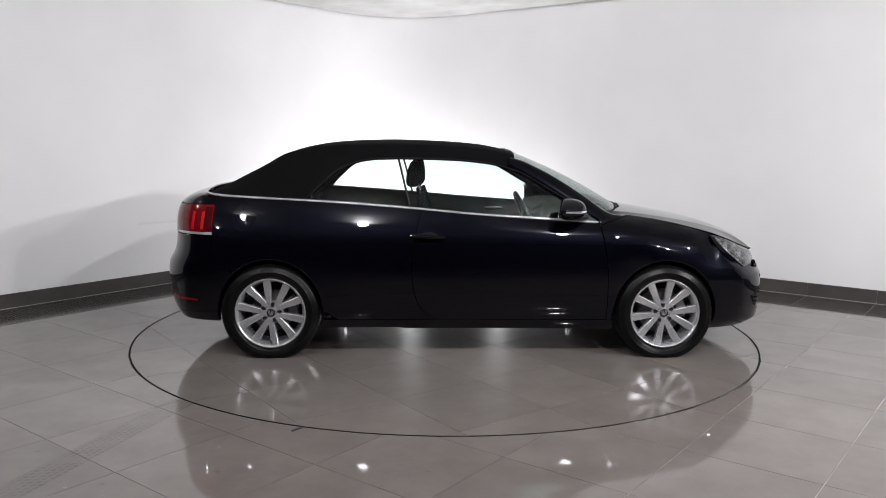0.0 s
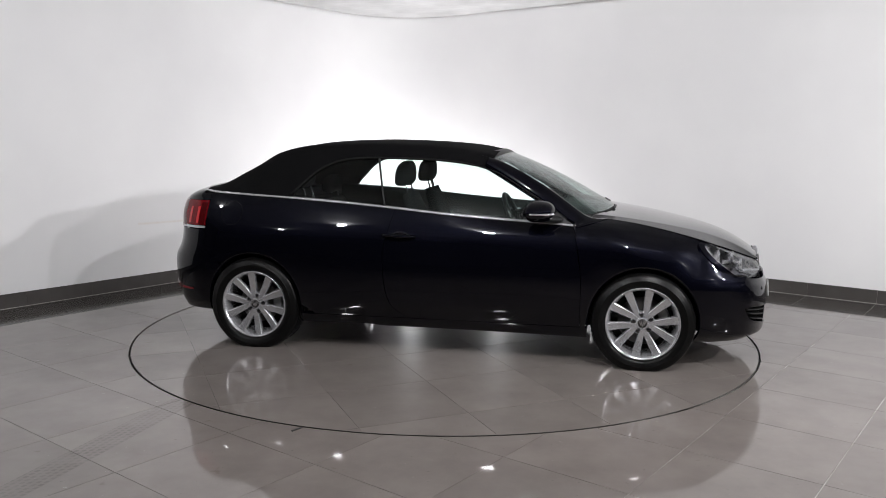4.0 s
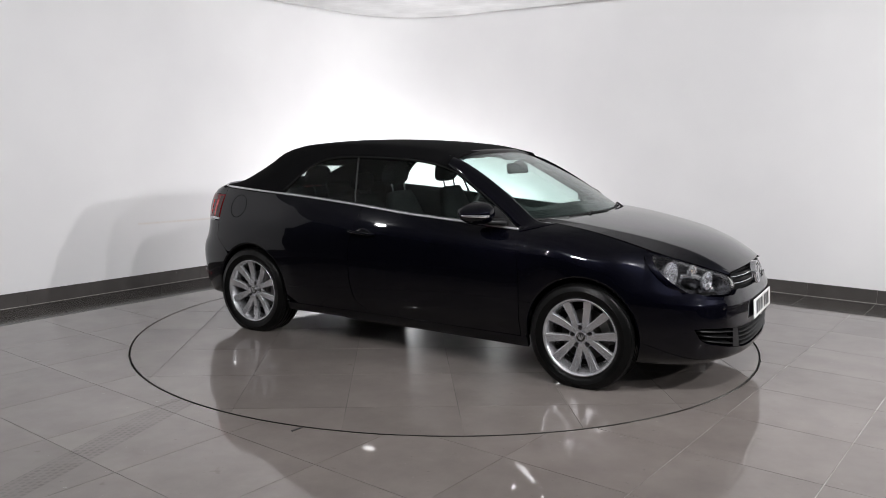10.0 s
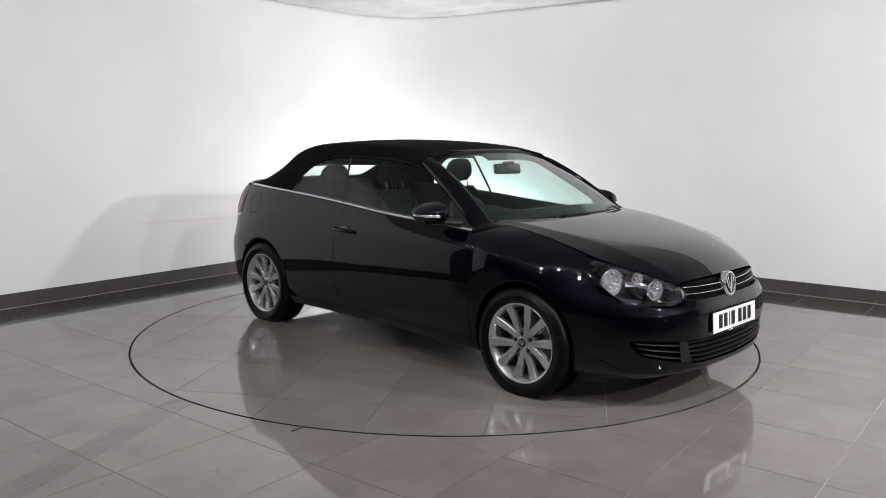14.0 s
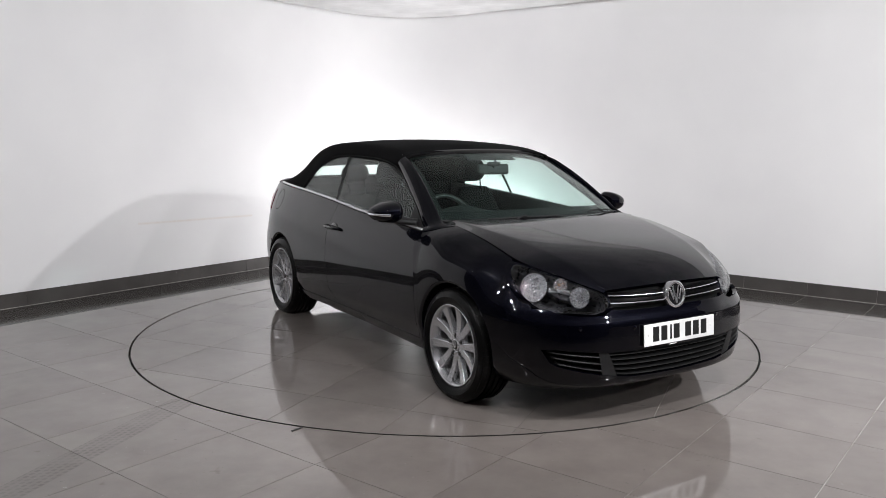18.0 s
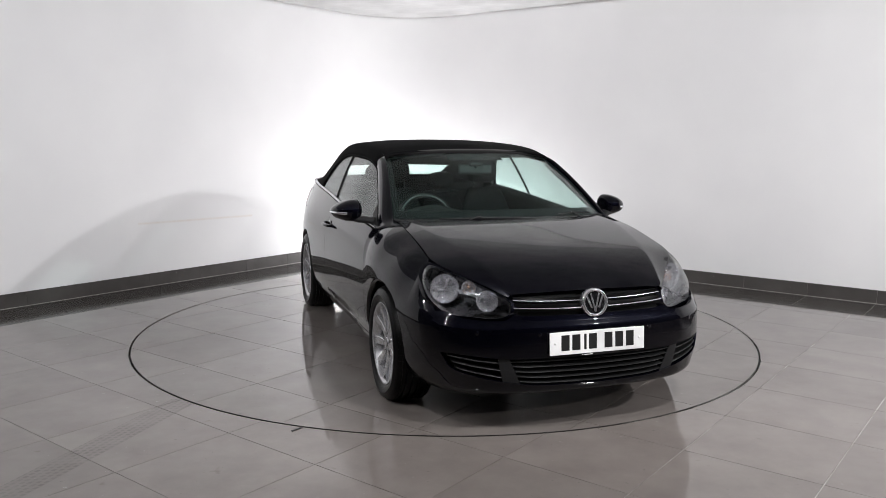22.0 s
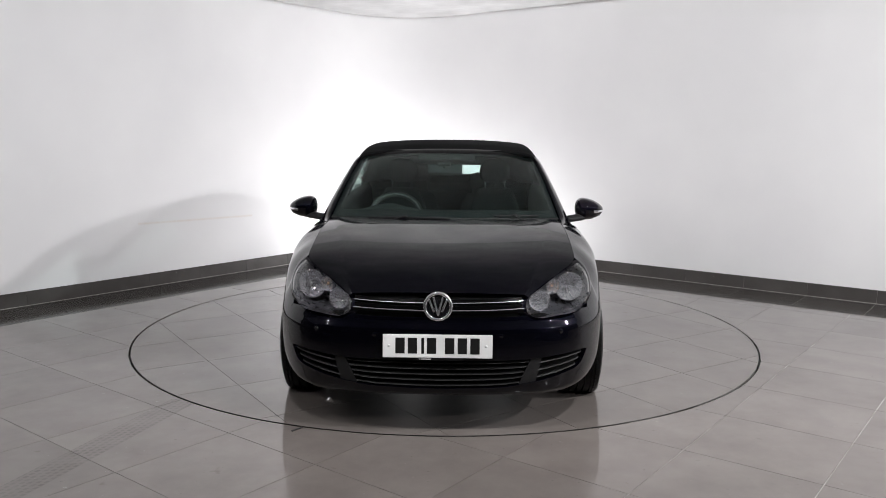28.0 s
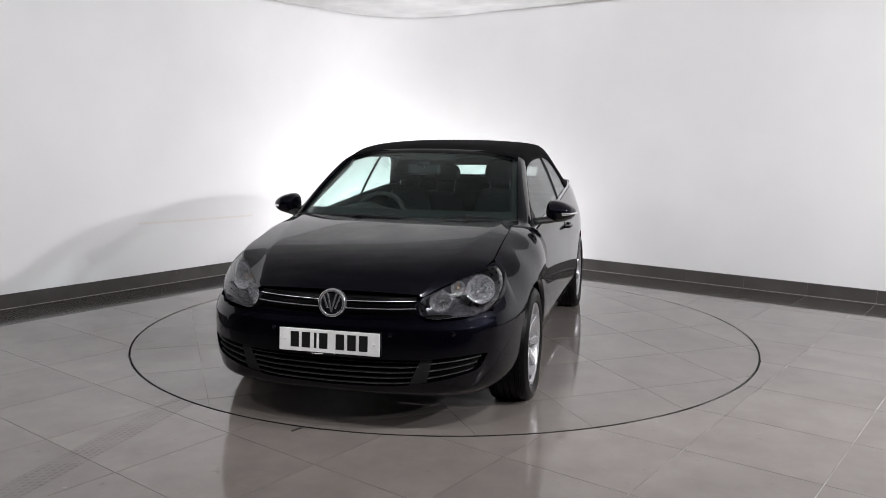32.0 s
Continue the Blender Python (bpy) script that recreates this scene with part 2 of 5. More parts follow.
for i in range(N):
    j = (i + 1) % N
    bm.faces.new((hv[i], rv[i], rv[j], hv[j]))
    bm.faces.new((dv[i], hv[i], hv[j], dv[j]))
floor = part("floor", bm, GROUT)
tagged(floor, "polished grey porcelain tile floor with fine joints", "floor", kind="structure")
bm = bmesh.new()
prism(bm, hole, -0.09, -0.05)
tagged(part("turntable_pit", bm, STEEL_DARK), "dark steel pit under the turntable", "floor", kind="structure")


def clip_ring(cell, radius, inside):
    """The outlines that a round hole or disc leaves of a square of plan points."""
    pts = []
    for (x0, y0), (x1, y1) in zip(cell, cell[1:] + cell[:1]):
        pts += [(x0 + (x1 - x0) * k / 24, y0 + (y1 - y0) * k / 24) for k in range(24)]
    keep = [(math.hypot(x, y) < radius) == inside for x, y in pts]
    if all(keep):
        return [cell]
    if not any(keep):
        return []
    n = len(pts)
    first = next(i for i in range(n) if keep[i] and not keep[i - 1])
    runs, cur = [], []
    for k in range(n):
        i = (first + k) % n
        if keep[i]:
            cur.append(pts[i])
        elif cur:
            runs.append(cur)
            cur = []
    if cur:
        runs.append(cur)

    def arc(a, c):
        t0, t1 = math.atan2(a[1], a[0]), math.atan2(c[1], c[0])
        d = (t1 - t0 + math.pi) % (2 * math.pi) - math.pi
        return [(radius * math.cos(t0 + d * k / 12), radius * math.sin(t0 + d * k / 12)) for k in range(0, 13)]
    if inside:
        out = []
        for r, nx in zip(runs, runs[1:] + runs[:1]):
            out += r + arc(r[-1], nx[0])
        return [out]
    return [r + arc(r[-1], r[0]) for r in runs if len(r) > 2]


def tidy(outline):
    """Drops points that lie on a straight run."""
    out = []
    for i, p in enumerate(outline):
        a, c = outline[i - 1], outline[(i + 1) % len(outline)]
        if math.dist(p, a) < 1e-4:
            continue
        if abs((p[0] - a[0]) * (c[1] - p[1]) - (p[1] - a[1]) * (c[0] - p[0])) > 1e-7:
            out.append(p)
    return out


# floor tiles outside the turntable, 0.6 m grid, and the dark border course along the walls
PU, PV, OU, OV = 0.607, 0.592, -0.09, -0.03
GAP = 0.0016
us = [U0, -2.61] + [OU + PU * k for k in range(-4, 13)] + [U1]
vs = [V0] + [OV + PV * k for k in range(-14, 5)] + [2.53, V1]
us, vs = sorted(set(us)), sorted(set(vs))
us = [u for i, u in enumerate(us) if i == 0 or u - us[i - 1] > 0.1]
vs = [v for i, v in enumerate(vs) if i == 0 or v - vs[i - 1] > 0.1]
far_bm = bmesh.new()


def floor_tile(outline, mat, name):
    c = Vector((sum(p[0] for p in outline) / len(outline), sum(p[1] for p in outline) / len(outline)))
    if c.y < -3.9 or c.length > 6.5:
        prism(far_bm, outline, -0.01, 0.0)
        return
    b = bmesh.new()
    prism(b, [(x - c.x, y - c.y) for x, y in outline], -0.01, 0.0)
    ob = part(name, b, mat, floor)
    ob.location = (c.x, c.y, 0)


for u0, u1 in zip(us, us[1:]):
    for v0, v1 in zip(vs, vs[1:]):
        border = u1 <= -2.6 or v0 >= 2.5
        if border:
            continue
        cell = [tuple(uv(u, v).xy) for u, v in ((u0 + GAP, v0 + GAP), (u1 - GAP, v0 + GAP), (u1 - GAP, v1 - GAP), (u0 + GAP, v1 - GAP))]
        for o in clip_ring(cell, R_OUT, False):
            o = tidy(o)
            if len(o) > 2:
                floor_tile(o, TILE, "floor_tile")
# border tiles: joints as in the skirting
BU = [-2.61] + [-2.19 + 0.577 * k for k in range(0, 17)]
BV = [2.53] + [2.40 - 0.575 * k for k in range(1, 19)]
for a, c in zip(BU, BU[1:]):
    cell = [tuple(uv(u, v).xy) for u, v in ((a + GAP, 2.53 + GAP), (c - GAP, 2.53 + GAP), (c - GAP, V1), (a + GAP, V1))]
    floor_tile(cell, TILE_BORDER, "border_tile")
for c, a in zip(BV, BV[1:]):
    cell = [tuple(uv(u, v).xy) for u, v in ((U0, a + GAP), (-2.61 - GAP, a + GAP), (-2.61 - GAP, c - GAP), (U0, c - GAP))]
    floor_tile(cell, TILE_BORDER, "border_tile")
tagged(part("far_tiles", far_bm, TILE, floor), "grey floor tiles behind the camera", kind="stuff")

# skirting tiles along both walls
skirting = new("baseboard")
tagged(skirting, "dark grey tile skirting with thin pale joints", "baseboard", kind="structure")
SK = 0.122


def skirt_tile(u0, u1, v0, v1):
    b = bmesh.new()
    c = uv((u0 + u1) / 2, (v0 + v1) / 2)
    vsx = box(b, (u0 - u1) / 2 + 0.0012, (u1 - u0) / 2 - 0.0012, (v0 - v1) / 2 + 0.0012, (v1 - v0) / 2 - 0.0012, 0.001, SK)
    bmesh.ops.bevel(b, geom=[e for e in b.edges if all(v.co.z > SK - 0.001 for v in e.verts)], offset=0.002, segments=1, affect="EDGES")
    ob = part("skirting_tile", b, TILE_DARK, skirting)
    ob.matrix_basis = Matrix.Translation(c) @ Matrix.Rotation(TH, 4, "Z")


for a, c in zip(BU, BU[1:]):
    if a > -2.3:
        skirt_tile(a, c, V1 - 0.012, V1 + 0.006)
for c, a in zip(BV, BV[1:]):
    if c < 2.3:
        skirt_tile(U0 - 0.006, U0 + 0.012, a, c)
bm = bmesh.new()
sheet([(u + 0.0, v) for u, v in fillet_path()], 0.0005, SK - 0.001, 0.012, bm)
bmesh.ops.translate(bm, vec=uv(0.006, -0.006), verts=bm.verts)
part("skirting_bed", bm, GROUT_PALE, skirting, "pale grout behind the skirting tiles")

# pale bead of grout where the skirting meets the floor
bm = bmesh.new()
sheet([(U0 + 0.0175, V_END), (U0 + 0.0175, V1 - 0.95)], 0.0005, 0.0045, 0.005, bm)
part("grout_bead", bm, GROUT_PALE, skirting, "pale grout bead at the skirting's foot")
bm = bmesh.new()
sheet([(U0 + 0.95, V1 - 0.0175), (U1, V1 - 0.0175)], 0.0005, 0.0045, 0.005, bm)
part("grout_bead", bm, GROUT_PALE, skirting, "pale grout bead at the skirting's foot")

# ---- turntable ----
turntable = new("turntable")
tagged(turntable, "round tiled turntable flush with the floor", "turntable")
bm = bmesh.new()
prism(bm, [(R_IN * math.cos(2 * math.pi * i / 128), R_IN * math.sin(2 * math.pi * i / 128)) for i in range(128)], -0.045, -0.002)
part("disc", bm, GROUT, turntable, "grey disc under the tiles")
bm = bmesh.new()
for i in range(128):
    a0, a1 = 2 * math.pi * i / 128, 2 * math.pi * (i + 1) / 128
    q = [bm.verts.new((r * math.cos(a), r * math.sin(a), z)) for a in (a0, a1) for r, z in ((R_IN, -0.04), (R_IN, 0.0002), (R_IN - 0.003, 0.0002))]
    bm.faces.new((q[0], q[3], q[4], q[1]))
    bm.faces.new((q[1], q[4], q[5], q[2]))
part("edge_band", bm, STEEL_DARK, turntable, "thin dark steel edge band")
ta = radians(34.5)
tc, ts = math.cos(ta), math.sin(ta)
for i in range(-5, 5):
    for j in range(-5, 5):
        a0, a1, b0, b1 = -0.03 + 0.6 * i, 0.57 + 0.6 * i, 0.6 * j, 0.6 + 0.6 * j
        cell = [(a * tc - b * ts, a * ts + b * tc) for a, b in ((a0 + GAP, b0 + GAP), (a1 - GAP, b0 + GAP), (a1 - GAP, b1 - GAP), (a0 + GAP, b1 - GAP))]
        for o in clip_ring(cell, R_IN - 0.003, True):
            o = tidy(o)
            if len(o) > 2:
                c = (sum(p[0] for p in o) / len(o), sum(p[1] for p in o) / len(o))
                b = bmesh.new()
                prism(b, [(x - c[0], y - c[1]) for x, y in o], -0.01, 0.0)
                part("turntable_tile", b, TILE_TURN, turntable).location = (c[0], c[1], 0)

# a small dark tab at the turntable's rim
bm = bmesh.new()
box(bm, -0.035, 0.035, -0.006, 0.006, 0.0, 0.004)
bmesh.ops.bevel(bm, geom=bm.edges[:], offset=0.0015, segments=1, affect="EDGES")
tab = part("floor_tab", bm, STEEL_DARK)
tab.matrix_basis = pose(-0.725, -2.164, 0.0005, 0, 0, 53)
tagged(tab, "small dark metal tab at the turntable rim", "floor tab")

# ---- car materials ----
def paint():
    m, nt, b = material("black_car_paint")
    tc = nt.nodes.new("ShaderNodeTexCoord").outputs["Object"]
    flake = noise_node(nt, 900, 2, 0.5, tc)
    r = ramp(nt, flake.outputs[0], [(0.3, (0.0004, 0.0004, 0.0008)), (0.75, (0.0009, 0.0009, 0.0027))])
    nt.links.new(r.outputs[0], b.inputs["Base Color"])
    b.inputs["Roughness"].default_value = 0.36
    b.inputs["Specular IOR Level"].default_value = 0.03
    b.inputs["Specular Tint"].default_value = (0.45, 0.50, 1.0, 1)
    b.inputs["Coat Weight"].default_value, b.inputs["Coat Roughness"].default_value = 1.0, 0.02
    b.inputs["Coat IOR"].default_value = 1.42
    peel = noise_node(nt, 55, 2, 0.5, tc)
    n = nt.nodes.new("ShaderNodeBump")
    n.inputs["Strength"].default_value, n.inputs["Distance"].default_value = 0.03, 0.001
    nt.links.new(peel.outputs[0], n.inputs["Height"])
    nt.links.new(n.outputs[0], b.inputs["Coat Normal"])
    return m


def glass(name, colour, face=0.03):
    """A thin pane: tinted see-through glass under a mirror gloss that grows towards grazing."""
    m, nt, b = material(name)
    nt.nodes.remove(b)
    clear = nt.nodes.new("ShaderNodeBsdfTransparent")
    clear.inputs["Color"].default_value = (*colour, 1)
    gloss = nt.nodes.new("ShaderNodeBsdfGlossy")
    gloss.inputs["Roughness"].default_value = 0.0
    slope = nt.nodes.new("ShaderNodeLayerWeight")
    slope.inputs["Blend"].default_value = 0.5
    rise = math_node(nt, "MULTIPLY", math_node(nt, "POWER", slope.outputs["Facing"], 5.0), 0.9)
    mix = nt.nodes.new("ShaderNodeMixShader")
    nt.links.new(math_node(nt, "ADD", rise, face, True), mix.inputs[0])
    nt.links.new(clear.outputs[0], mix.inputs[1])
    nt.links.new(gloss.outputs[0], mix.inputs[2])
    nt.links.new(mix.outputs[0], nt.nodes["Material Output"].inputs["Surface"])
    return m


def fabric(name, lo, hi, scale=420.0, relief=0.08):
    m, nt, b = material(name)
    tc = nt.nodes.new("ShaderNodeTexCoord").outputs["Object"]
    w = noise_node(nt, scale, 3, 0.6, tc)
    big = noise_node(nt, 5, 4, 0.6, tc)
    mixv = math_node(nt, "ADD", math_node(nt, "MULTIPLY", w.outputs[0], 0.6), math_node(nt, "MULTIPLY", big.outputs[0], 0.4))
    r = ramp(nt, mixv, [(0.3, lo), (0.7, hi)])
    nt.links.new(r.outputs[0], b.inputs["Base Color"])
    b.inputs["Roughness"].default_value = 0.95
    b.inputs["Specular IOR Level"].default_value = 0.08
    if relief:
        bump(nt, b, w.outputs[0], relief, 0.001)
    return m


def brushed(name, colour, rough, metal=1.0):
    m, nt, b = material(name)
    tc = nt.nodes.new("ShaderNodeTexCoord").outputs["Object"]
    n = noise_node(nt, 40, 3, 0.5, tc)
    r = ramp(nt, n.outputs[0], [(0.3, [c * 0.97 for c in colour]), (0.7, colour)])
    nt.links.new(r.outputs[0], b.inputs["Base Color"])
    rr = ramp(nt, n.outputs[0], [(0.3, (rough * 0.92,) * 3), (0.7, (rough * 1.08,) * 3)])
    nt.links.new(rr.outputs[0], b.inputs["Roughness"])
    b.inputs["Metallic"].default_value = metal
    return m


PAINT = paint()
GLOSS = plain("gloss_black_plastic", (0.006, 0.006, 0.007), 0.08, coat=0.6)
GRILLE = plain("black_grille_plastic", (0.0012, 0.0012, 0.0013), 0.30, spec=0.02)
PLASTIC = plain("black_textured_plastic", (0.009, 0.009, 0.0095), 0.5, grain=0.25, scale=700, spec=0.3)
TRIM_GREY = plain("dark_grey_trim", (0.006, 0.006, 0.0062), 0.42, grain=0.2, scale=500, spec=0.2)
LINER = plain("arch_liner_felt", (0.008, 0.008, 0.008), 0.95, grain=0.4, scale=400, spec=0.1)
RUBBER = plain("tyre_rubber", (0.0032, 0.0032, 0.0032), 0.30, grain=0.35, scale=160, spec=0.12)
CHROME = brushed("chrome", (0.80, 0.80, 0.83), 0.09, 0.92)
BRIGHT = brushed("bright_grille_strip", (0.62, 0.62, 0.65), 0.18, 0.75)
SATIN = brushed("satin_aluminium_trim", (0.64, 0.64, 0.66), 0.24, 0.7)
ALLOY = brushed("silver_painted_alloy", (0.54, 0.54, 0.56), 0.25, 0.78)
DISC = brushed("brake_disc_steel", (0.17, 0.165, 0.16), 0.34)
CAST = brushed("cast_caliper", (0.30, 0.30, 0.30), 0.5, 0.7)
CLOTH = fabric("black_roof_cloth", (0.0016, 0.0016, 0.0018), (0.0042, 0.0042, 0.0046))
SEATCLOTH = fabric("dark_grey_seat_cloth", (0.0050, 0.0055, 0.0055), (0.0095, 0.0105, 0.0105), 30, 0)
DASH = plain("dark_dashboard", (0.0040, 0.0043, 0.0043), 0.7, scale=30)
CARPET = fabric("black_carpet", (0.006, 0.006, 0.006), (0.014, 0.014, 0.014), 30, 0)
SCREEN = glass("green_tinted_windscreen", (0.86, 0.955, 0.93), 0.025)
SIDEGLASS = glass("green_tinted_side_glass", (0.94, 0.982, 0.970), 0.032)
CLEAR = glass("clear_lamp_lens", (0.97, 0.975, 0.98), 0.03)
REDLENS = plain("red_lamp_lens", (0.12, 0.003, 0.006), 0.06, spec=0.4)
REDDARK = plain("dark_red_lamp_lens", (0.05, 0.002, 0.003), 0.06, spec=0.4)
# colour for the reflections set into the tail lamp lens
RED_GLINT = plain("red_glint", (0.46, 0.010, 0.014), 0.12, coat=1.0)
AMBER = plain("amber_bulb", (0.42, 0.25, 0.17), 0.15, coat=0.5)
REFLECTOR = brushed("lamp_reflector", (0.93, 0.93, 0.95), 0.06, 0.91)
TUB = brushed("smoked_lamp_housing", (0.12, 0.12, 0.13), 0.28, 0.70)
PLATE = plain("white_plate", (0.74, 0.74, 0.73), 0.3, scale=2)
PLATEBLACK = plain("black_plate_print", (0.006, 0.006, 0.006), 0.4)


# ---- curves and surfaces ----
def pchip(xs, ys, x):
    """Smooth interpolation without overshoot; xs rising."""
    n = len(xs)
    if x <= xs[0]:
        return ys[0]
    if x >= xs[-1]:
        return ys[-1]
    i = max(k for k in range(n - 1) if xs[k] <= x)
    d = [(ys[k + 1] - ys[k]) / (xs[k + 1] - xs[k]) for k in range(n - 1)]

    def slope(k):
        if k == 0:
            return d[0]
        if k == n - 1:
            return d[-1]
        if d[k - 1] * d[k] <= 0:
            return 0.0
        return 2 * d[k - 1] * d[k] / (d[k - 1] + d[k])
    h = xs[i + 1] - xs[i]
    t = (x - xs[i]) / h
    return (ys[i] * (1 + 2 * t) * (1 - t) ** 2 + h * slope(i) * t * (1 - t) ** 2
            + ys[i + 1] * t * t * (3 - 2 * t) + h * slope(i + 1) * t * t * (t - 1))


def table(*pairs):
    """A smooth function through (x, y) pairs."""
    ps = sorted(pairs)
    xs, ys = [p[0] for p in ps], [p[1] for p in ps]
    return lambda x: pchip(xs, ys, x)


def spline(pts, n, closed=False):
    """n points evenly along a Catmull-Rom curve through pts."""
    pts = [Vector(p) for p in pts]
    m = len(pts)
    out = []
    segs = m if closed else m - 1
    for i in range(segs):
        if closed:
            p0, p1, p2, p3 = pts[i - 1], pts[i], pts[(i + 1) % m], pts[(i + 2) % m]
        else:
            p1, p2 = pts[i], pts[i + 1]
            p0 = pts[i - 1] if i else p1 * 2 - p2
            p3 = pts[i + 2] if i + 2 < m else p2 * 2 - p1
        for k in range(20):
            t = k / 20
            out.append(0.5 * ((2 * p1) + (p2 - p0) * t + (2 * p0 - 5 * p1 + 4 * p2 - p3) * t * t + (3 * p1 - p0 - 3 * p2 + p3) * t ** 3))
    if not closed:
        out.append(pts[-1])
    ln = [0.0]
    loop = out + out[:1] if closed else out
    for a, b in zip(loop, loop[1:]):
        ln.append(ln[-1] + (b - a).length)
    res = []
    j = 0
    for k in range(n):
        g = ln[-1] * k / (n if closed else n - 1)
        while j < len(ln) - 2 and ln[j + 1] < g:
            j += 1
        w = (g - ln[j]) / max(1e-9, ln[j + 1] - ln[j])
        res.append(loop[j].lerp(loop[j + 1], min(1, w)))
    return res


def lerp(a, b, t):
    return a + (b - a) * t


def side_of(grid, s):
    """The grid on the car's left (s = 1) or right (s = -1)."""
    return [[Vector((p[0], s * p[1], p[2])) for p in row] for row in grid]


def panel(name, grid, mat, parent, label="", gap=0.0022, flange=0.014, edges="0123", smooth=True):
    """A skin over a grid of points, drawn in by the shut gap, with flanges turned in at its edges."""
    nu, nv = len(grid), len(grid[0])
    g = [[Vector(p) for p in row] for row in grid]
    cen = Vector((sum(p.x for r in g for p in r), sum(p.y for r in g for p in r), sum(p.z for r in g for p in r))) / (nu * nv)
    src = [[p.copy() for p in row] for row in g]

    def pull(a, b):
        d = b - a
        return a + d * min(0.45, gap / max(1e-6, d.length))
    for j in range(nv):
        if "0" in edges:
            g[0][j] = pull(g[0][j], src[1][j])
        if "1" in edges:
            g[-1][j] = pull(g[-1][j], src[-2][j])
    for i in range(nu):
        if "2" in edges:
            g[i][0] = pull(g[i][0], src[i][1])
        if "3" in edges:
            g[i][-1] = pull(g[i][-1], src[i][-2])
    bm = bmesh.new()
    V = [[bm.verts.new(p) for p in row] for row in g]
    for i in range(nu - 1):
        for j in range(nv - 1):
            q = [V[i][j], V[i + 1][j], V[i + 1][j + 1], V[i][j + 1]]
            u = []
            for v in q:
                if all((v.co - w.co).length > 1e-6 for w in u):
                    u.append(v)
            if len(u) > 2:
                bm.faces.new(u)
    bm.normal_update()
    # outward: away from the car's middle line
    tot = sum(f.normal.dot(f.calc_center_median() - Vector((cen.x * 0.8, 0, 0.45))) * f.calc_area() for f in bm.faces)
    if tot < 0:
        bmesh.ops.reverse_faces(bm, faces=bm.faces)
        bm.normal_update()
    nrm = {v: v.normal.copy() for row in V for v in row}

    def rim(line):
        a = [bm.verts.new(v.co) for v in line]
        b = [bm.verts.new(v.co - nrm[v] * flange) for v in line]
        for k in range(len(a) - 1):
            if (a[k].co - a[k + 1].co).length > 1e-6:
                bm.faces.new((a[k], a[k + 1], b[k + 1], b[k]))
    if flange:
        if "0" in edges:
            rim(V[0])
        if "1" in edges:
            rim(V[-1])
        if "2" in edges:
            rim([r[0] for r in V])
        if "3" in edges:
            rim([r[-1] for r in V])
    return part(name, bm, mat, parent, label, smooth)


def welded(name, grids, mat, parent, label="", weld=0.004, flange=0.02):
    """One skin over several grids that meet edge to edge, with its open edges turned in."""
    bm = bmesh.new()
    for grid in grids:
        V = [[bm.verts.new(p) for p in row] for row in grid]
        for a, b in zip(V, V[1:]):
            for j in range(len(a) - 1):
                bm.faces.new((a[j], b[j], b[j + 1], a[j + 1]))
    bmesh.ops.remove_doubles(bm, verts=bm.verts, dist=1e-5)
    seam = [v for v in bm.verts if v.is_boundary]
    bmesh.ops.remove_doubles(bm, verts=seam, dist=weld)
    bmesh.ops.recalc_face_normals(bm, faces=bm.faces)
    bm.normal_update()
    if sum(f.normal.dot(f.calc_center_median() - Vector((1.3, 0, 0.42))) * f.calc_area() for f in bm.faces) < 0:
        bmesh.ops.reverse_faces(bm, faces=bm.faces)
        bm.normal_update()
    nrm = {v: v.normal.copy() for v in bm.verts}
    for e in [e for e in bm.edges if e.is_boundary]:
        a, b = e.verts
        bm.faces.new([bm.verts.new(p) for p in (a.co, b.co, b.co - nrm[b] * flange, a.co - nrm[a] * flange)])
    return part(name, bm, mat, parent, label, True)


def slab(name, grid, mat, parent, thick, label="", smooth=True):
    """A closed sheet of that thickness over a grid of points."""
    nu, nv = len(grid), len(grid[0])
    bm = bmesh.new()
    V = [[bm.verts.new(p) for p in row] for row in grid]
    for i in range(nu - 1):
        for j in range(nv - 1):
            bm.faces.new((V[i][j], V[i + 1][j], V[i + 1][j + 1], V[i][j + 1]))
    bmesh.ops.remove_doubles(bm, verts=bm.verts, dist=1e-6)
    bm.normal_update()
    bmesh.ops.recalc_face_normals(bm, faces=bm.faces)
    bm.normal_update()
    top = list(bm.verts)
    faces = list(bm.faces)
    low = {v: bm.verts.new(v.co - v.normal * thick) for v in top}
    for f in faces:
        bm.faces.new([low[v] for v in reversed(f.verts)])
    for e in [e for e in bm.edges if len(e.link_faces) == 1 and all(v in low for v in e.verts)]:
        a, b = e.verts
        bm.faces.new((a, b, low[b], low[a]))
    bmesh.ops.recalc_face_normals(bm, faces=bm.faces)
    ob = part(name, bm, mat, parent, label, smooth)
    if smooth:
        sharpen(ob)
    return ob


def sharpen(ob, degrees=40):
    """Smooth shading with sharp edges past that angle."""
    bm = bmesh.new()
    bm.from_mesh(ob.data)
    for e in bm.edges:
        e.smooth = not (len(e.link_faces) == 2 and e.calc_face_angle(0) > radians(degrees))
    bm.to_mesh(ob.data)
    bm.free()
    for p in ob.data.polygons:
        p.use_smooth = True
    return ob


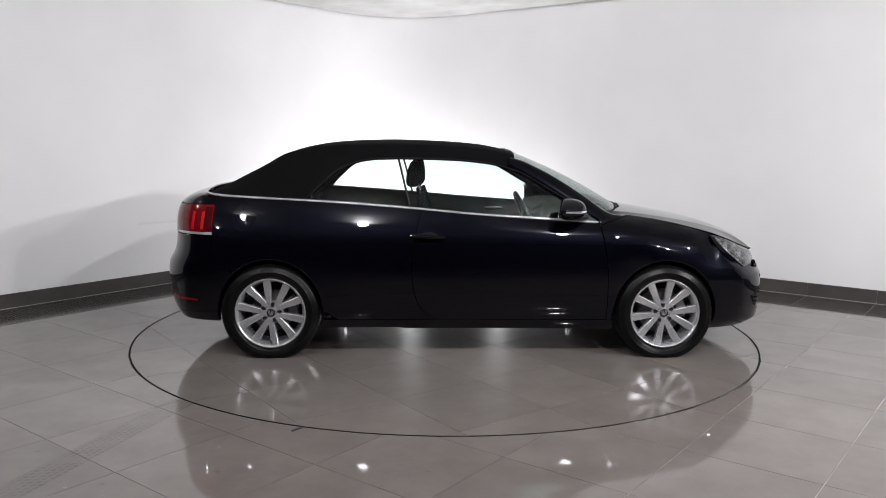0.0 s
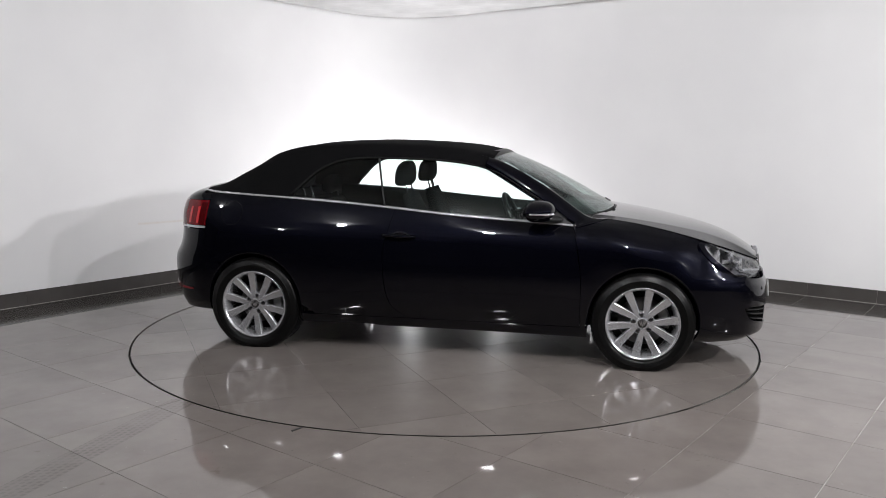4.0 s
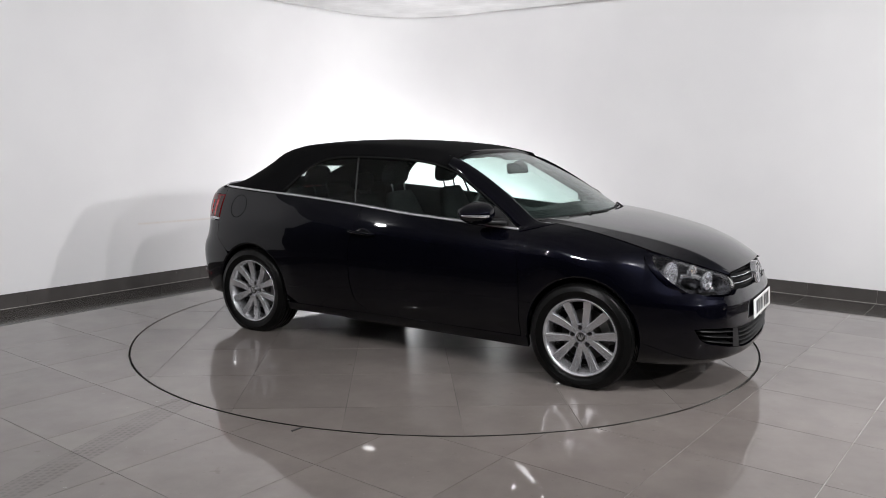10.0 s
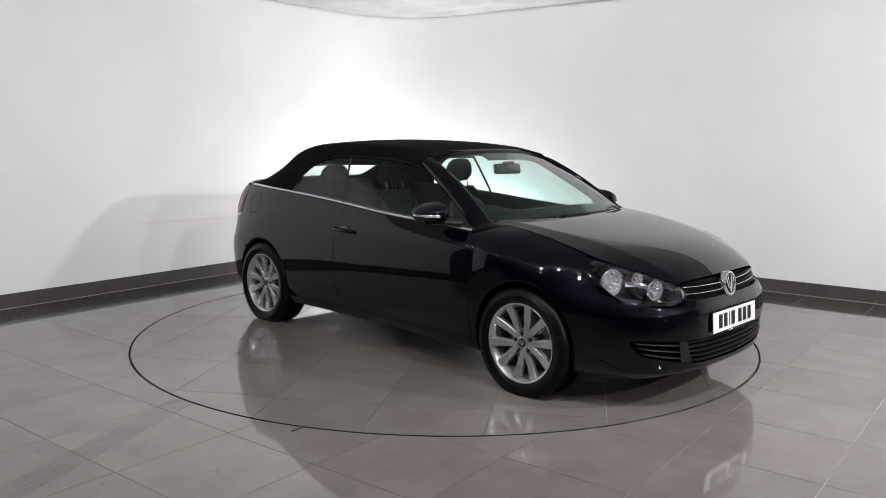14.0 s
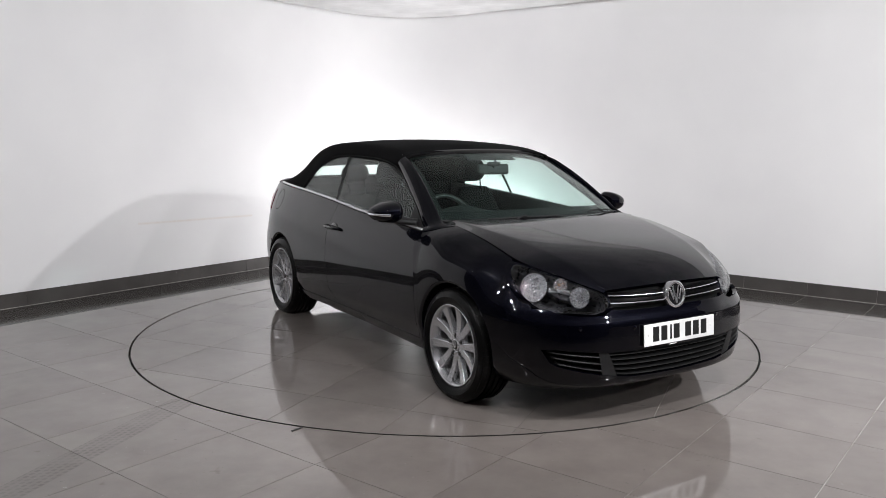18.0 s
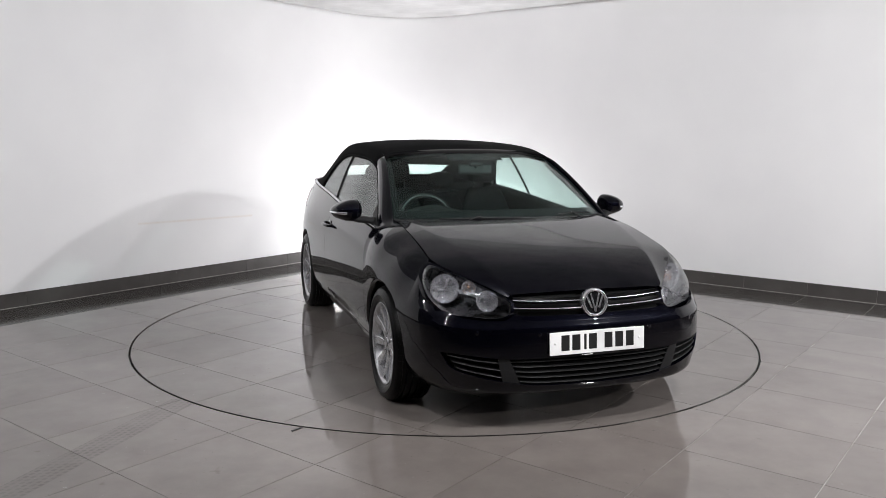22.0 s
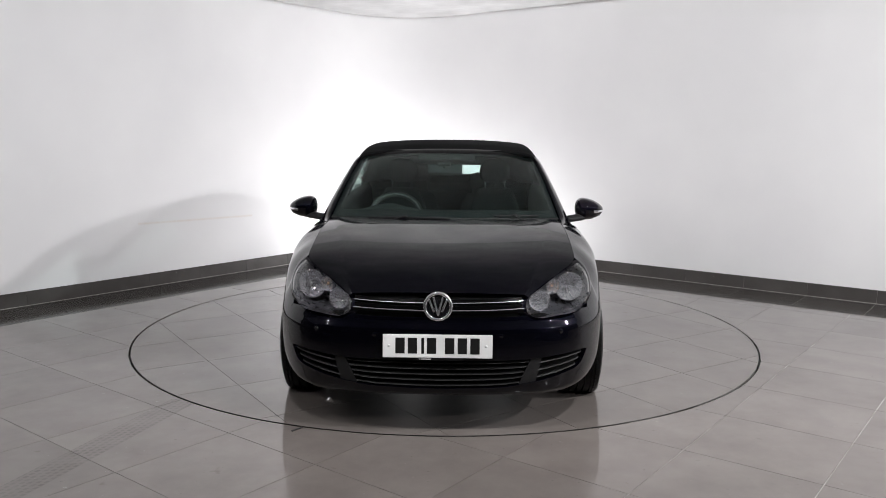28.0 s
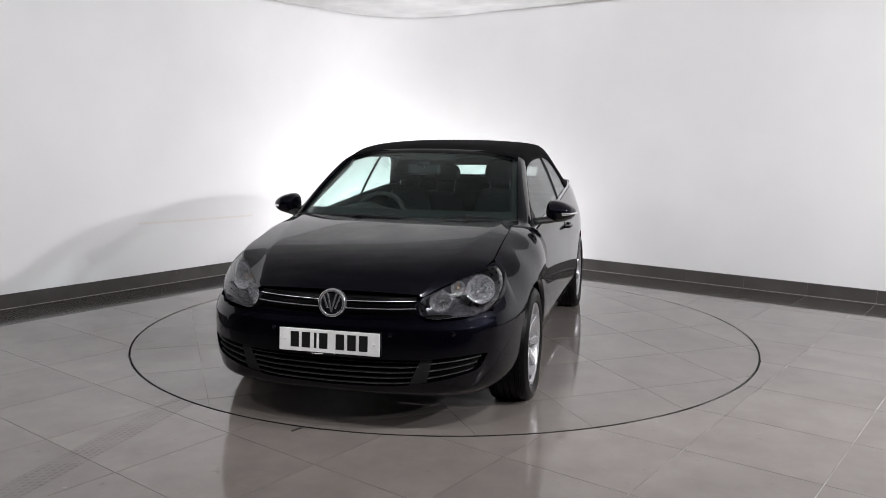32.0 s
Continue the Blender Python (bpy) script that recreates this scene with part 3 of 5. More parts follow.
def tube(path, radius, n=8, flat=1.0, up=(0, 0, 1), caps=True, bm=None):
    """A rod along a path; flat squeezes it across."""
    bm = bm or bmesh.new()
    path = [Vector(p) for p in path]
    rings = []
    for i, p in enumerate(path):
        d = (path[min(i + 1, len(path) - 1)] - path[max(i - 1, 0)]).normalized()
        a = d.cross(Vector(up)).normalized()
        b = a.cross(d).normalized()
        r = radius[i] if isinstance(radius, (list, tuple)) else radius
        rings.append([bm.verts.new(p + (a * math.cos(2 * math.pi * k / n) * flat + b * math.sin(2 * math.pi * k / n)) * r) for k in range(n)])
    for r0, r1 in zip(rings, rings[1:]):
        for k in range(n):
            bm.faces.new((r0[k], r0[(k + 1) % n], r1[(k + 1) % n], r1[k]))
    if caps:
        bm.faces.new(rings[0][::-1])
        bm.faces.new(rings[-1])
    bmesh.ops.recalc_face_normals(bm, faces=bm.faces)
    return bm


def lathe(profile, n, axis="Y", bm=None, closed=False):
    """Turns a profile of (radius, along) round the axis."""
    bm = bm or bmesh.new()
    rings = []
    for r, h in profile:
        ring = []
        for k in range(n):
            a = 2 * math.pi * k / n
            c, s = r * math.cos(a), r * math.sin(a)
            ring.append(bm.verts.new((c, h, s) if axis == "Y" else (h, c, s) if axis == "X" else (c, s, h)))
        rings.append(ring)
    pairs = list(zip(rings, rings[1:])) + ([(rings[-1], rings[0])] if closed else [])
    for r0, r1 in pairs:
        for k in range(n):
            bm.faces.new((r0[k], r0[(k + 1) % n], r1[(k + 1) % n], r1[k]))
    bmesh.ops.remove_doubles(bm, verts=bm.verts, dist=1e-6)
    bmesh.ops.recalc_face_normals(bm, faces=bm.faces)
    return bm


def rounded(bm, size, at, bevel, seg=3, m=None):
    """A box with rounded edges, of that size about a place."""
    vs = box(bm, -size[0] / 2, size[0] / 2, -size[1] / 2, size[1] / 2, -size[2] / 2, size[2] / 2)
    es = {e for v in vs for e in v.link_edges}
    r = bmesh.ops.bevel(bm, geom=list(es), offset=bevel, segments=seg, affect="EDGES", profile=0.5)
    allv = {v for f in r["faces"] for v in f.verts} | {v for v in vs if v.is_valid}
    bmesh.ops.transform(bm, matrix=Matrix.Translation(at) @ (m or Matrix()), verts=list(allv))


# ---- the body's plan line and its sections ----
PLAN = spline([(-2.080, 0, 0), (-2.074, 0.22, 0), (-2.049, 0.45, 0), (-1.987, 0.64, 0), (-1.865, 0.78, 0), (-1.65, 0.85, 0), (-1.3, 0.880, 0),
               (-0.8, 0.889, 0), (0, 0.889, 0), (0.8, 0.890, 0), (1.3, 0.886, 0), (1.6, 0.857, 0), (1.80, 0.798, 0), (1.95, 0.702, 0), (2.05, 0.563, 0),
               (2.105, 0.38, 0), (2.126, 0.19, 0), (2.130, 0, 0)], 400)
PX = [p.x for p in PLAN]
PLANN = []
for i in range(len(PLAN)):
    d = PLAN[min(i + 1, len(PLAN) - 1)] - PLAN[max(i - 1, 0)]
    PLANN.append(Vector((-d.y, d.x, 0)).normalized() * (1 if d.x > 0 else 1))
PLANN[0], PLANN[-1] = Vector((-1, 0, 0)), Vector((1, 0, 0))

SECTIONS = [  # where along the car, inset of the skin from the plan line by height
    (-2.080, table((0.15, 0.15), (0.22, 0.085), (0.33, 0.026), (0.40, 0.014), (0.468, 0.010), (0.482, 0.001), (0.55, 0.0), (0.60, 0.008), (0.64, 0.030), (0.68, 0.052), (0.74, 0.064), (0.80, 0.068), (0.88, 0.072), (0.95, 0.085), (1.0, 0.11), (1.06, 0.17), (1.1, 0.3))),
    (-1.95, table((0.15, 0.14), (0.22, 0.075), (0.33, 0.022), (0.40, 0.010), (0.468, 0.007), (0.482, 0.001), (0.55, 0.0), (0.60, 0.006), (0.64, 0.022), (0.68, 0.038), (0.74, 0.050), (0.80, 0.055), (0.88, 0.060), (0.95, 0.076), (1.0, 0.10), (1.06, 0.15), (1.1, 0.25))),
    (-1.70, table((0.15, 0.09), (0.22, 0.05), (0.3, 0.018), (0.5, 0.0), (0.60, 0.002), (0.66, 0.008), (0.75, 0.020), (0.82, 0.034), (0.9, 0.058), (0.98, 0.090), (1.05, 0.13), (1.1, 0.19))),
    (-1.30, table((0.15, 0.07), (0.22, 0.04), (0.3, 0.015), (0.5, 0.0), (0.66, 0.0), (0.75, 0.008), (0.82, 0.024), (0.9, 0.055), (0.98, 0.088), (1.05, 0.125), (1.1, 0.17))),
    (0.0, table((0.15, 0.12), (0.20, 0.075), (0.25, 0.052), (0.30, 0.036), (0.335, 0.014), (0.36, 0.010), (0.45, 0.003), (0.54, 0.0), (0.62, 0.002), (0.70, 0.008), (0.77, 0.017), (0.81, 0.027), (0.88, 0.053), (0.96, 0.086), (1.0, 0.105))),
    (0.85, table((0.15, 0.10), (0.20, 0.06), (0.25, 0.046), (0.30, 0.036), (0.335, 0.020), (0.36, 0.014), (0.45, 0.004), (0.54, 0.0), (0.62, 0.002), (0.69, 0.007), (0.76, 0.018), (0.80, 0.030), (0.86, 0.062), (0.895, 0.100), (0.925, 0.155), (0.95, 0.22))),
    (1.30, table((0.15, 0.07), (0.22, 0.04), (0.3, 0.015), (0.5, 0.0), (0.62, 0.0), (0.69, 0.008), (0.75, 0.027), (0.80, 0.064), (0.85, 0.120), (0.885, 0.174), (0.91, 0.22), (0.94, 0.30))),
    (1.68, table((0.15, 0.12), (0.19, 0.072), (0.22, 0.042), (0.26, 0.020), (0.32, 0.006), (0.42, 0.0), (0.52, 0.0), (0.58, 0.012), (0.64, 0.036), (0.70, 0.062), (0.765, 0.098), (0.82, 0.142), (0.87, 0.23))),
    (1.99, table((0.15, 0.13), (0.19, 0.072), (0.21, 0.038), (0.23, 0.024), (0.26, 0.018), (0.32, 0.006), (0.42, 0.0), (0.50, 0.006), (0.532, 0.010), (0.545, 0.020), (0.58, 0.034), (0.62, 0.065), (0.68, 0.11), (0.74, 0.19))),
    (2.130, table((0.15, 0.14), (0.195, 0.080), (0.208, 0.030), (0.228, 0.020), (0.29, 0.014), (0.36, 0.012), (0.44, 0.014), (0.50, 0.018), (0.532, 0.020), (0.545, 0.030), (0.58, 0.040), (0.62, 0.05), (0.68, 0.085), (0.72, 0.15))),
]
SX = [k for k, f in SECTIONS]


def inset(x, z):
    return pchip(SX, [f(z) for k, f in SECTIONS], x)


def skin(i, z):
    """The body's skin at a place of the plan line and a height."""
    i = max(0.0, min(len(PLAN) - 1.0, i))
    k = min(int(i), len(PLAN) - 2)
    p, n = PLAN[k].lerp(PLAN[k + 1], i - k), PLANN[k].lerp(PLANN[k + 1], i - k)
    q = p + n * -inset(p.x, z)
    return Vector((q.x, max(0.0, q.y), z))


def at_x(x):
    """Place on the plan line at that length of the car."""
    return float(np.interp(x, PX, range(len(PX))))


def at_y(y, front):
    ys = [p.y for p in PLAN]
    n = len(PLAN)
    if front:
        return float(np.interp(y, ys[:n - 90:-1], range(n - 1, n - 90, -1)))
    return float(np.interp(y, ys[:90], range(90)))


def side_y(x, z):
    return skin(at_x(x), z).y


HUB_F, HUB_R, HUB_Z, ARCH = 1.289, -1.289, 0.3095, 0.348

Q_CORNER = HUB_Z + math.sqrt(ARCH ** 2 - 0.24 ** 2)


def arch_z(x, hub):
    return HUB_Z + math.sqrt(max(0.0, ARCH ** 2 - (x - hub) ** 2))


BELT = table((0.90, 0.889), (0.85, 0.892), (0.4, 0.920), (0.04, 0.944), (-0.41, 0.983), (-0.98, 1.022), (-1.4, 1.041), (-1.62, 1.052), (-1.75, 1.06))


def smooth_fit(order, *pairs):
    """One polynomial near the (x, y) pairs, so that reflections run evenly."""
    f = np.poly1d(np.polyfit([p[0] for p in pairs], [p[1] for p in pairs], order))
    return lambda x: float(f(x))


BONNET_EDGE = smooth_fit(3, (0.80, 0.934), (0.95, 0.936), (1.05, 0.931), (1.2, 0.913), (1.35, 0.884), (1.5, 0.850), (1.62, 0.817), (1.66, 0.806))

EDGE_Y = table((0.86, 0.722), (0.95, 0.697), (1.05, 0.698), (1.2, 0.704), (1.4, 0.706), (1.55, 0.706), (1.66, 0.704))


def wing_skin(x, z, top):
    """The wing's skin, drawn in or out near its top to meet the bonnet's edge."""
    p = skin(at_x(x), z)
    w = max(0.0, min(1.0, (z - 0.56) / (top - 0.56)))
    w = w * w * (3 - 2 * w)
    full = skin(at_x(x), top).y
    return Vector((p.x, p.y + w * (EDGE_Y(x) - full), z))


car = new("car")
tagged(car, "glossy black two-door convertible with closed black cloth roof", "car")


def column_grid(xs, zlo, zhi, nz, xl=None, xr=None):
    g = []
    n = len(xs)
    for i, x in enumerate(xs):
        col = []
        for j in range(nz):
            v = j / (nz - 1)
            xx = x
            if xl is not None:
                u = i / (n - 1)
                xx = lerp(xl(v), xr(v), u)
            z = lerp(zlo(xx), zhi(xx), v)
            col.append(skin(at_x(xx), z))
        g.append(col)
    return g


def arch_columns(hub, x0, x1, n=22):
    """Lengths for columns, close together where the wheel arch is steep."""
    a, b = max(x0, hub - ARCH), min(x1, hub + ARCH)
    mid = [hub - ARCH * math.cos(math.pi * k / n) for k in range(n + 1)]
    mid = [x for x in mid if a - 1e-6 <= x <= b + 1e-6]
    lo = [lerp(x0, a, k / 8) for k in range(8)] if x0 < a - 0.01 else []
    hi = [lerp(b, x1, (k + 1) / 8) for k in range(8)] if x1 > b + 0.01 else []
    xs = lo + mid + hi
    if x0 > a + 1e-6 or abs(xs[0] - x0) > 1e-4:
        xs = [x0] + xs
    if abs(xs[-1] - x1) > 1e-4:
        xs = xs + [x1]
    return xs


SILL_TOP = 0.252
DOOR_REAR = table((0.0, -0.205), (0.05, -0.265), (0.13, -0.325), (0.35, -0.368), (0.6, -0.377), (0.82, -0.345), (1.0, -0.312))
DOOR_FRONT = table((0.0, 0.905), (0.45, 0.903), (0.75, 0.882), (0.92, 0.862), (1.0, 0.850))


def door_v(z, top):
    return max(0.0, min(1.0, (z - SILL_TOP) / (top - 0.010 - SILL_TOP)))

LAMP_EDGE = table((1.645, 0.808), (1.66, 0.780), (1.69, 0.722), (1.74, 0.680), (1.79, 0.641), (1.845, 0.594))


def body_side(s):
    tag = "left" if s > 0 else "right"
    # door skin
    g = column_grid([0] * 34, lambda x: SILL_TOP, lambda x: BELT(x) - 0.010, 22, DOOR_REAR, DOOR_FRONT)
    door = panel("door", side_of(g, s), PAINT, car)
    # front wing
    def wing_lo(x):
        if x < HUB_F - ARCH:
            return 0.205
        return arch_z(x, HUB_F) if x < 1.52 else max(arch_z(x, HUB_F), 0.572)

    def wing_hi(x):
        return BONNET_EDGE(x) if x <= 1.645 else LAMP_EDGE(x)
    xs = arch_columns(HUB_F, 0.87, 1.845)
    g = []
    for k, x in enumerate(xs):
        lo, hi = wing_lo(x), wing_hi(x)
        col = []
        for j in range(20):
            v = j / 19
            z = lerp(lo, hi, v)
            xx = x
            if x < HUB_F - ARCH - 1e-4:
                w = (x - 0.87) / (HUB_F - ARCH - 0.87)
                xx = lerp(DOOR_FRONT(door_v(z, BELT(0.85))), HUB_F - ARCH, w)
                z = lerp(lo, BONNET_EDGE(xx), v)
            col.append(wing_skin(xx, z, BONNET_EDGE(xx)) if x <= 1.645 else skin(at_x(xx), z))
        g.append(col)
    panel("front_wing", side_of(g, s), PAINT, car, edges="0123")
    # rear quarter panel
    def q_lo(x):
        if x > HUB_R + ARCH:
            return SILL_TOP
        return arch_z(x, HUB_R) if x > -1.529 else Q_CORNER + (-1.529 - x) * 0.85
    xs = arch_columns(HUB_R, -1.665, -0.30)
    g = []
    for x in xs:
        lo = q_lo(x)
        col = []
        for j in range(22):
            v = j / 21
            xx = x
            if x > HUB_R + ARCH + 1e-4:
                w = (x - (HUB_R + ARCH)) / (-0.30 - (HUB_R + ARCH))
                zz = lerp(lo, BELT(x), v)
                xx = lerp(HUB_R + ARCH, DOOR_REAR(door_v(zz, BELT(-0.31))), w)
            z = lerp(lo, BELT(xx) - 0.010, v)
            col.append(skin(at_x(xx), z))
        g.append(col)
    panel("rear_quarter_panel", side_of(g, s), PAINT, car, edges="0123")
    # sill below the door
    xs = [lerp(HUB_R + ARCH - 0.01, HUB_F - ARCH + 0.01, k / 24) for k in range(25)]
    g = [[skin(at_x(x), lerp(0.183 + (0.010 if x < -0.40 else 0.0), SILL_TOP, j / 5)) for j in range(6)] for x in xs]
    panel("sill", side_of(g, s), PAINT, car, flange=0.03)
    # wheel arch lips and liners
    for hub, n0, n1, nm in ((HUB_F, -8, 188, "front"), (HUB_R, -8, 188, "rear")):
        g, lin = [], []
        for k in range(37):
            a = radians(lerp(n0, n1, k / 36))
            x, z = hub + ARCH * math.cos(a), HUB_Z + ARCH * math.sin(a)
            y = side_y(x, max(z, 0.2))
            rr = (ARCH - 0.012)
            x2, z2 = hub + rr * math.cos(a), HUB_Z + rr * math.sin(a)
            g.append([(x, y, z), (x2, y - 0.004, z2), (x2, y - 0.03, z2)])
            r3 = ARCH + 0.012
            lin.append([(hub + r3 * math.cos(a), y - 0.018, HUB_Z + r3 * math.sin(a)), (hub + r3 * math.cos(a), 0.56, HUB_Z + r3 * math.sin(a)), (hub + 0.05 * math.cos(a), 0.54, HUB_Z + 0.05 * math.sin(a))])
        panel("arch_lip", side_of(g, s), PAINT, car, flange=0, gap=0)
        panel("arch_liner", side_of(lin, s), LINER, car, "black felt wheel arch liner", flange=0, gap=0)
    # chrome strip along the belt
    g = []
    for k in range(60):
        x = lerp(0.846, -1.63, k / 59)
        z = BELT(x)
        y = side_y(x, z)
        g.append([Vector((x, y + 0.002, z - 0.008)), Vector((x, y + 0.005, z - 0.004)), Vector((x, y + 0.002, z + 0.004)), Vector((x, y - 0.012, z + 0.006))])
    split = [i for i in range(60) if g[i][0].x > -0.385]
    cut = len(split)
    panel("belt_strip", side_of(g[:cut], s), SATIN, car, "satin silver belt strip", flange=0.004, gap=0.001)
    panel("belt_strip", side_of(g[cut - 1:], s), SATIN, car, "satin silver belt strip", flange=0.004, gap=0.001)
    # upright end piece by the mirror
    bm = bmesh.new()
    rounded(bm, (0.006, 0.005, 0.030), (0.857, s * (side_y(0.857, 0.88) + 0.002), 0.885), 0.002, 1, Matrix.Rotation(s * 0.5, 4, "X"))
    part("strip_end", bm, SATIN, car, "satin silver strip end")
    # door handle: grip, cup
    hx, hz = -0.270, 0.800
    hy = side_y(hx, hz)
    path = [(hx - 0.10, s * (hy - 0.004), hz + 0.004), (hx - 0.085, s * (hy + 0.022), hz + 0.004), (hx - 0.03, s * (hy + 0.034), hz + 0.002),
            (hx + 0.04, s * (hy + 0.034), hz), (hx + 0.085, s * (hy + 0.022), hz - 0.002), (hx + 0.10, s * (hy - 0.004), hz - 0.002)]
    handle = part("door_handle", tube(spline(path, 18), 0.018, 12, 0.6, (0, 1, 0)), PAINT, door, "glossy black bar handle", True)
    bm = bmesh.new()
    bmesh.ops.create_uvsphere(bm, u_segments=20, v_segments=10, radius=1)
    bmesh.ops.transform(bm, matrix=Matrix.Translation((hx + 0.01, s * (hy - 0.004), hz - 0.008)) @ Matrix.Diagonal((0.062, 0.008, 0.040, 1)), verts=bm.verts)
    part("handle_cup", bm, GLOSS, door, "black recess behind the handle", True)
    if s < 0:
        # fuel flap on the driver's side
        fx, fz = -1.465, 0.915
        ring = [(fx + 0.082 * math.cos(a), fz + 0.082 * math.sin(a)) for a in [2 * math.pi * k / 40 for k in range(40)]]
        bm = bmesh.new()
        for w, d in ((0.0026, 0.0006),):
            o, i2 = [], []
            for x, z in ring:
                q = skin(at_x(x), z)
                o.append(bm.verts.new((q.x, -(q.y + d), q.z)))
                x2, z2 = fx + (x - fx) * 0.965, fz + (z - fz) * 0.965
                q = skin(at_x(x2), z2)
                i2.append(bm.verts.new((q.x, -(q.y + d), q.z)))
            for k in range(40):
                bm.faces.new((o[k], o[(k + 1) % 40], i2[(k + 1) % 40], i2[k]))
        part("fuel_flap_seam", bm, LINER, car, "round seam of the fuel flap")


for s in (1, -1):
    body_side(s)

# ---- bumpers ----


def front_grid(z0, z1, i0, nu, nv):
    """A band of skin round the nose, from one side to the other; z0, z1 by distance from the middle."""
    cols = []
    for k in range(nu):
        i = lerp(i0, len(PLAN) - 1, k / (nu - 1))
        y = skin(i, 0.42).y
        cols.append([skin(i, lerp(z0(i, y), z1(i, y), j / (nv - 1))) for j in range(nv)])
    return [[Vector((p.x, -p.y, p.z)) for p in c] for c in cols] + [c for c in cols[-2::-1]]


ZU = table((0, 0.380), (0.40, 0.382), (0.6, 0.396), (0.70, 0.402), (0.74, 0.398))
ZL = table((0, 0.240), (0.30, 0.247), (0.42, 0.260), (0.52, 0.276), (0.63, 0.300), (0.69, 0.318), (0.720, 0.343), (0.735, 0.388), (0.74, 0.396))
I_OPEN = min(range(300, 400), key=lambda i: abs(skin(i, 0.41).y - 0.738))
BUMP_TOP = table((0, 0.583), (0.36, 0.586), (0.42, 0.592), (0.48, 0.566), (0.60, 0.568), (0.69, 0.578), (0.735, 0.594), (0.775, 0.592), (0.82, 0.575), (0.86, 0.572))


def edge_x(z):
    """Rear edge of the front bumper: the wheel arch."""
    return HUB_F + math.sqrt(max(0.01, ARCH ** 2 - (z - HUB_Z) ** 2))


def bumper_front():
    upper = front_grid(lambda i, y: ZU(y), lambda i, y: BUMP_TOP(y), I_OPEN, 40, 14)
    lower = front_grid(lambda i, y: lerp(0.195, 0.178, min(1, y / 0.7)), lambda i, y: ZL(y), I_OPEN, 40, 12)
    tip = [p.z for p in lower[-1]] + [p.z for p in upper[-1][1:]]
    grids = [upper, lower]
    for s in (1, -1):
        cols = []
        for k in range(16):
            w = k / 15
            col = []
            for z1 in tip:
                v = (z1 - 0.178) / (tip[-1] - 0.178)
                z = lerp(0.178, lerp(BUMP_TOP(0.84), tip[-1], w), v)
                i = lerp(at_x(edge_x(z)), I_OPEN, w)
                col.append(skin(i, z))
            cols.append(col)
        grids.append(side_of(cols, s))
    bm_ob = welded("front_bumper", grids, PAINT, car)
    # recess behind the openings
    g = front_grid(lambda i, y: ZL(y) - 0.004, lambda i, y: ZU(y) + 0.004, I_OPEN - 1, 30, 6)
    mid = [[Vector((p.x - 0.045, p.y * 0.985, p.z)) for p in c] for c in g]
    panel("grille_recess", mid, LINER, bm_ob, "black recess behind the lower grille", gap=0, flange=0)
    # matt dividers between the centre grille and the side grilles
    for s in (1, -1):
        g = []
        for k in range(7):
            y0, y1 = lerp(0.395, 0.478, k / 6), lerp(0.452, 0.505, k / 6)
            col = []
            for j in range(6):
                v = j / 5
                y = lerp(y0, y1, v)
                i = at_y(y, True)
                z = lerp(ZL(y), ZU(y), v)
                p = skin(i, z)
                col.append(Vector((p.x - 0.008, p.y, p.z)))
            g.append(col)
        panel("grille_divider", side_of(g, s), PLASTIC, bm_ob, "matt black plastic divider", gap=0, flange=0.04)
    # slats
    def slat(y0, y1, fz, name, back):
        pts = []
        n = 26
        for k in range(n):
            y = lerp(y0, y1, k / (n - 1))
            p = skin(at_y(abs(y), True), fz(abs(y)))
            pts.append(Vector((p.x - back, math.copysign(p.y, y), p.z)))
        bm = bmesh.new()
        rows = []
        for p in pts:
            rows.append([bm.verts.new(p + Vector(o)) for o in ((0, 0, -0.003), (0.003, 0, 0.0), (0.0, 0, 0.0035), (-0.03, 0, 0.009), (-0.03, 0, 0.0))])
        for a, c in zip(rows, rows[1:]):
            for q in range(5):
                bm.faces.new((a[q], a[(q + 1) % 5], c[(q + 1) % 5], c[q]))
        bm.faces.new(rows[0])
        bm.faces.new(rows[-1][::-1])
        bmesh.ops.recalc_face_normals(bm, faces=bm.faces)
        sharpen(part(name, bm, TRIM_GREY, bm_ob, "dark grey plastic slat"))
    for k in range(5):
        f = (k + 0.4) / 5.0
        w = lerp(0.392, 0.448, f)
        slat(-w, w, lambda y, f=f: lerp(ZL(y), ZU(y), f), "lower_slat", 0.010)
    for s in (1, -1):
        for k in range(3):
            f = (k + 0.55) / 3.3
            a, b = lerp(0.476, 0.500, f), lerp(0.672, 0.722, f)
            slat(s * a, s * b, lambda y, f=f: lerp(ZL(y), ZU(y), f), "side_slat", 0.010)
    # parking sensors
    for y, z in ((0.305, 0.500), (-0.305, 0.500), (0.60, 0.508), (-0.60, 0.508)):
        p = skin(at_y(abs(y), True), z)
        bm = lathe([(0.0, 0.0035), (0.009, 0.0035), (0.0105, 0.002), (0.0105, -0.006)], 20, "X")
        yaw = math.atan2(-PLANN[int(at_y(abs(y), True))].y * (-1 if y > 0 else 1), PLANN[int(at_y(abs(y), True))].x)
        ob = part("parking_sensor", bm, PAINT, bm_ob, "small round black parking sensor", True)
        ob.matrix_basis = pose(p.x, math.copysign(p.y, y), z, 0, 4, math.degrees(yaw))
    return bm_ob


front_bumper = bumper_front()


def rear_edge_x(z):
    """Where the rear bumper meets the wheel arch and the quarter panel."""
    if z <= Q_CORNER:
        return HUB_R - math.sqrt(max(0.01, ARCH ** 2 - (z - HUB_Z) ** 2))
    return lerp(-1.529, -1.665, min(1.0, (z - Q_CORNER) / 0.1156))


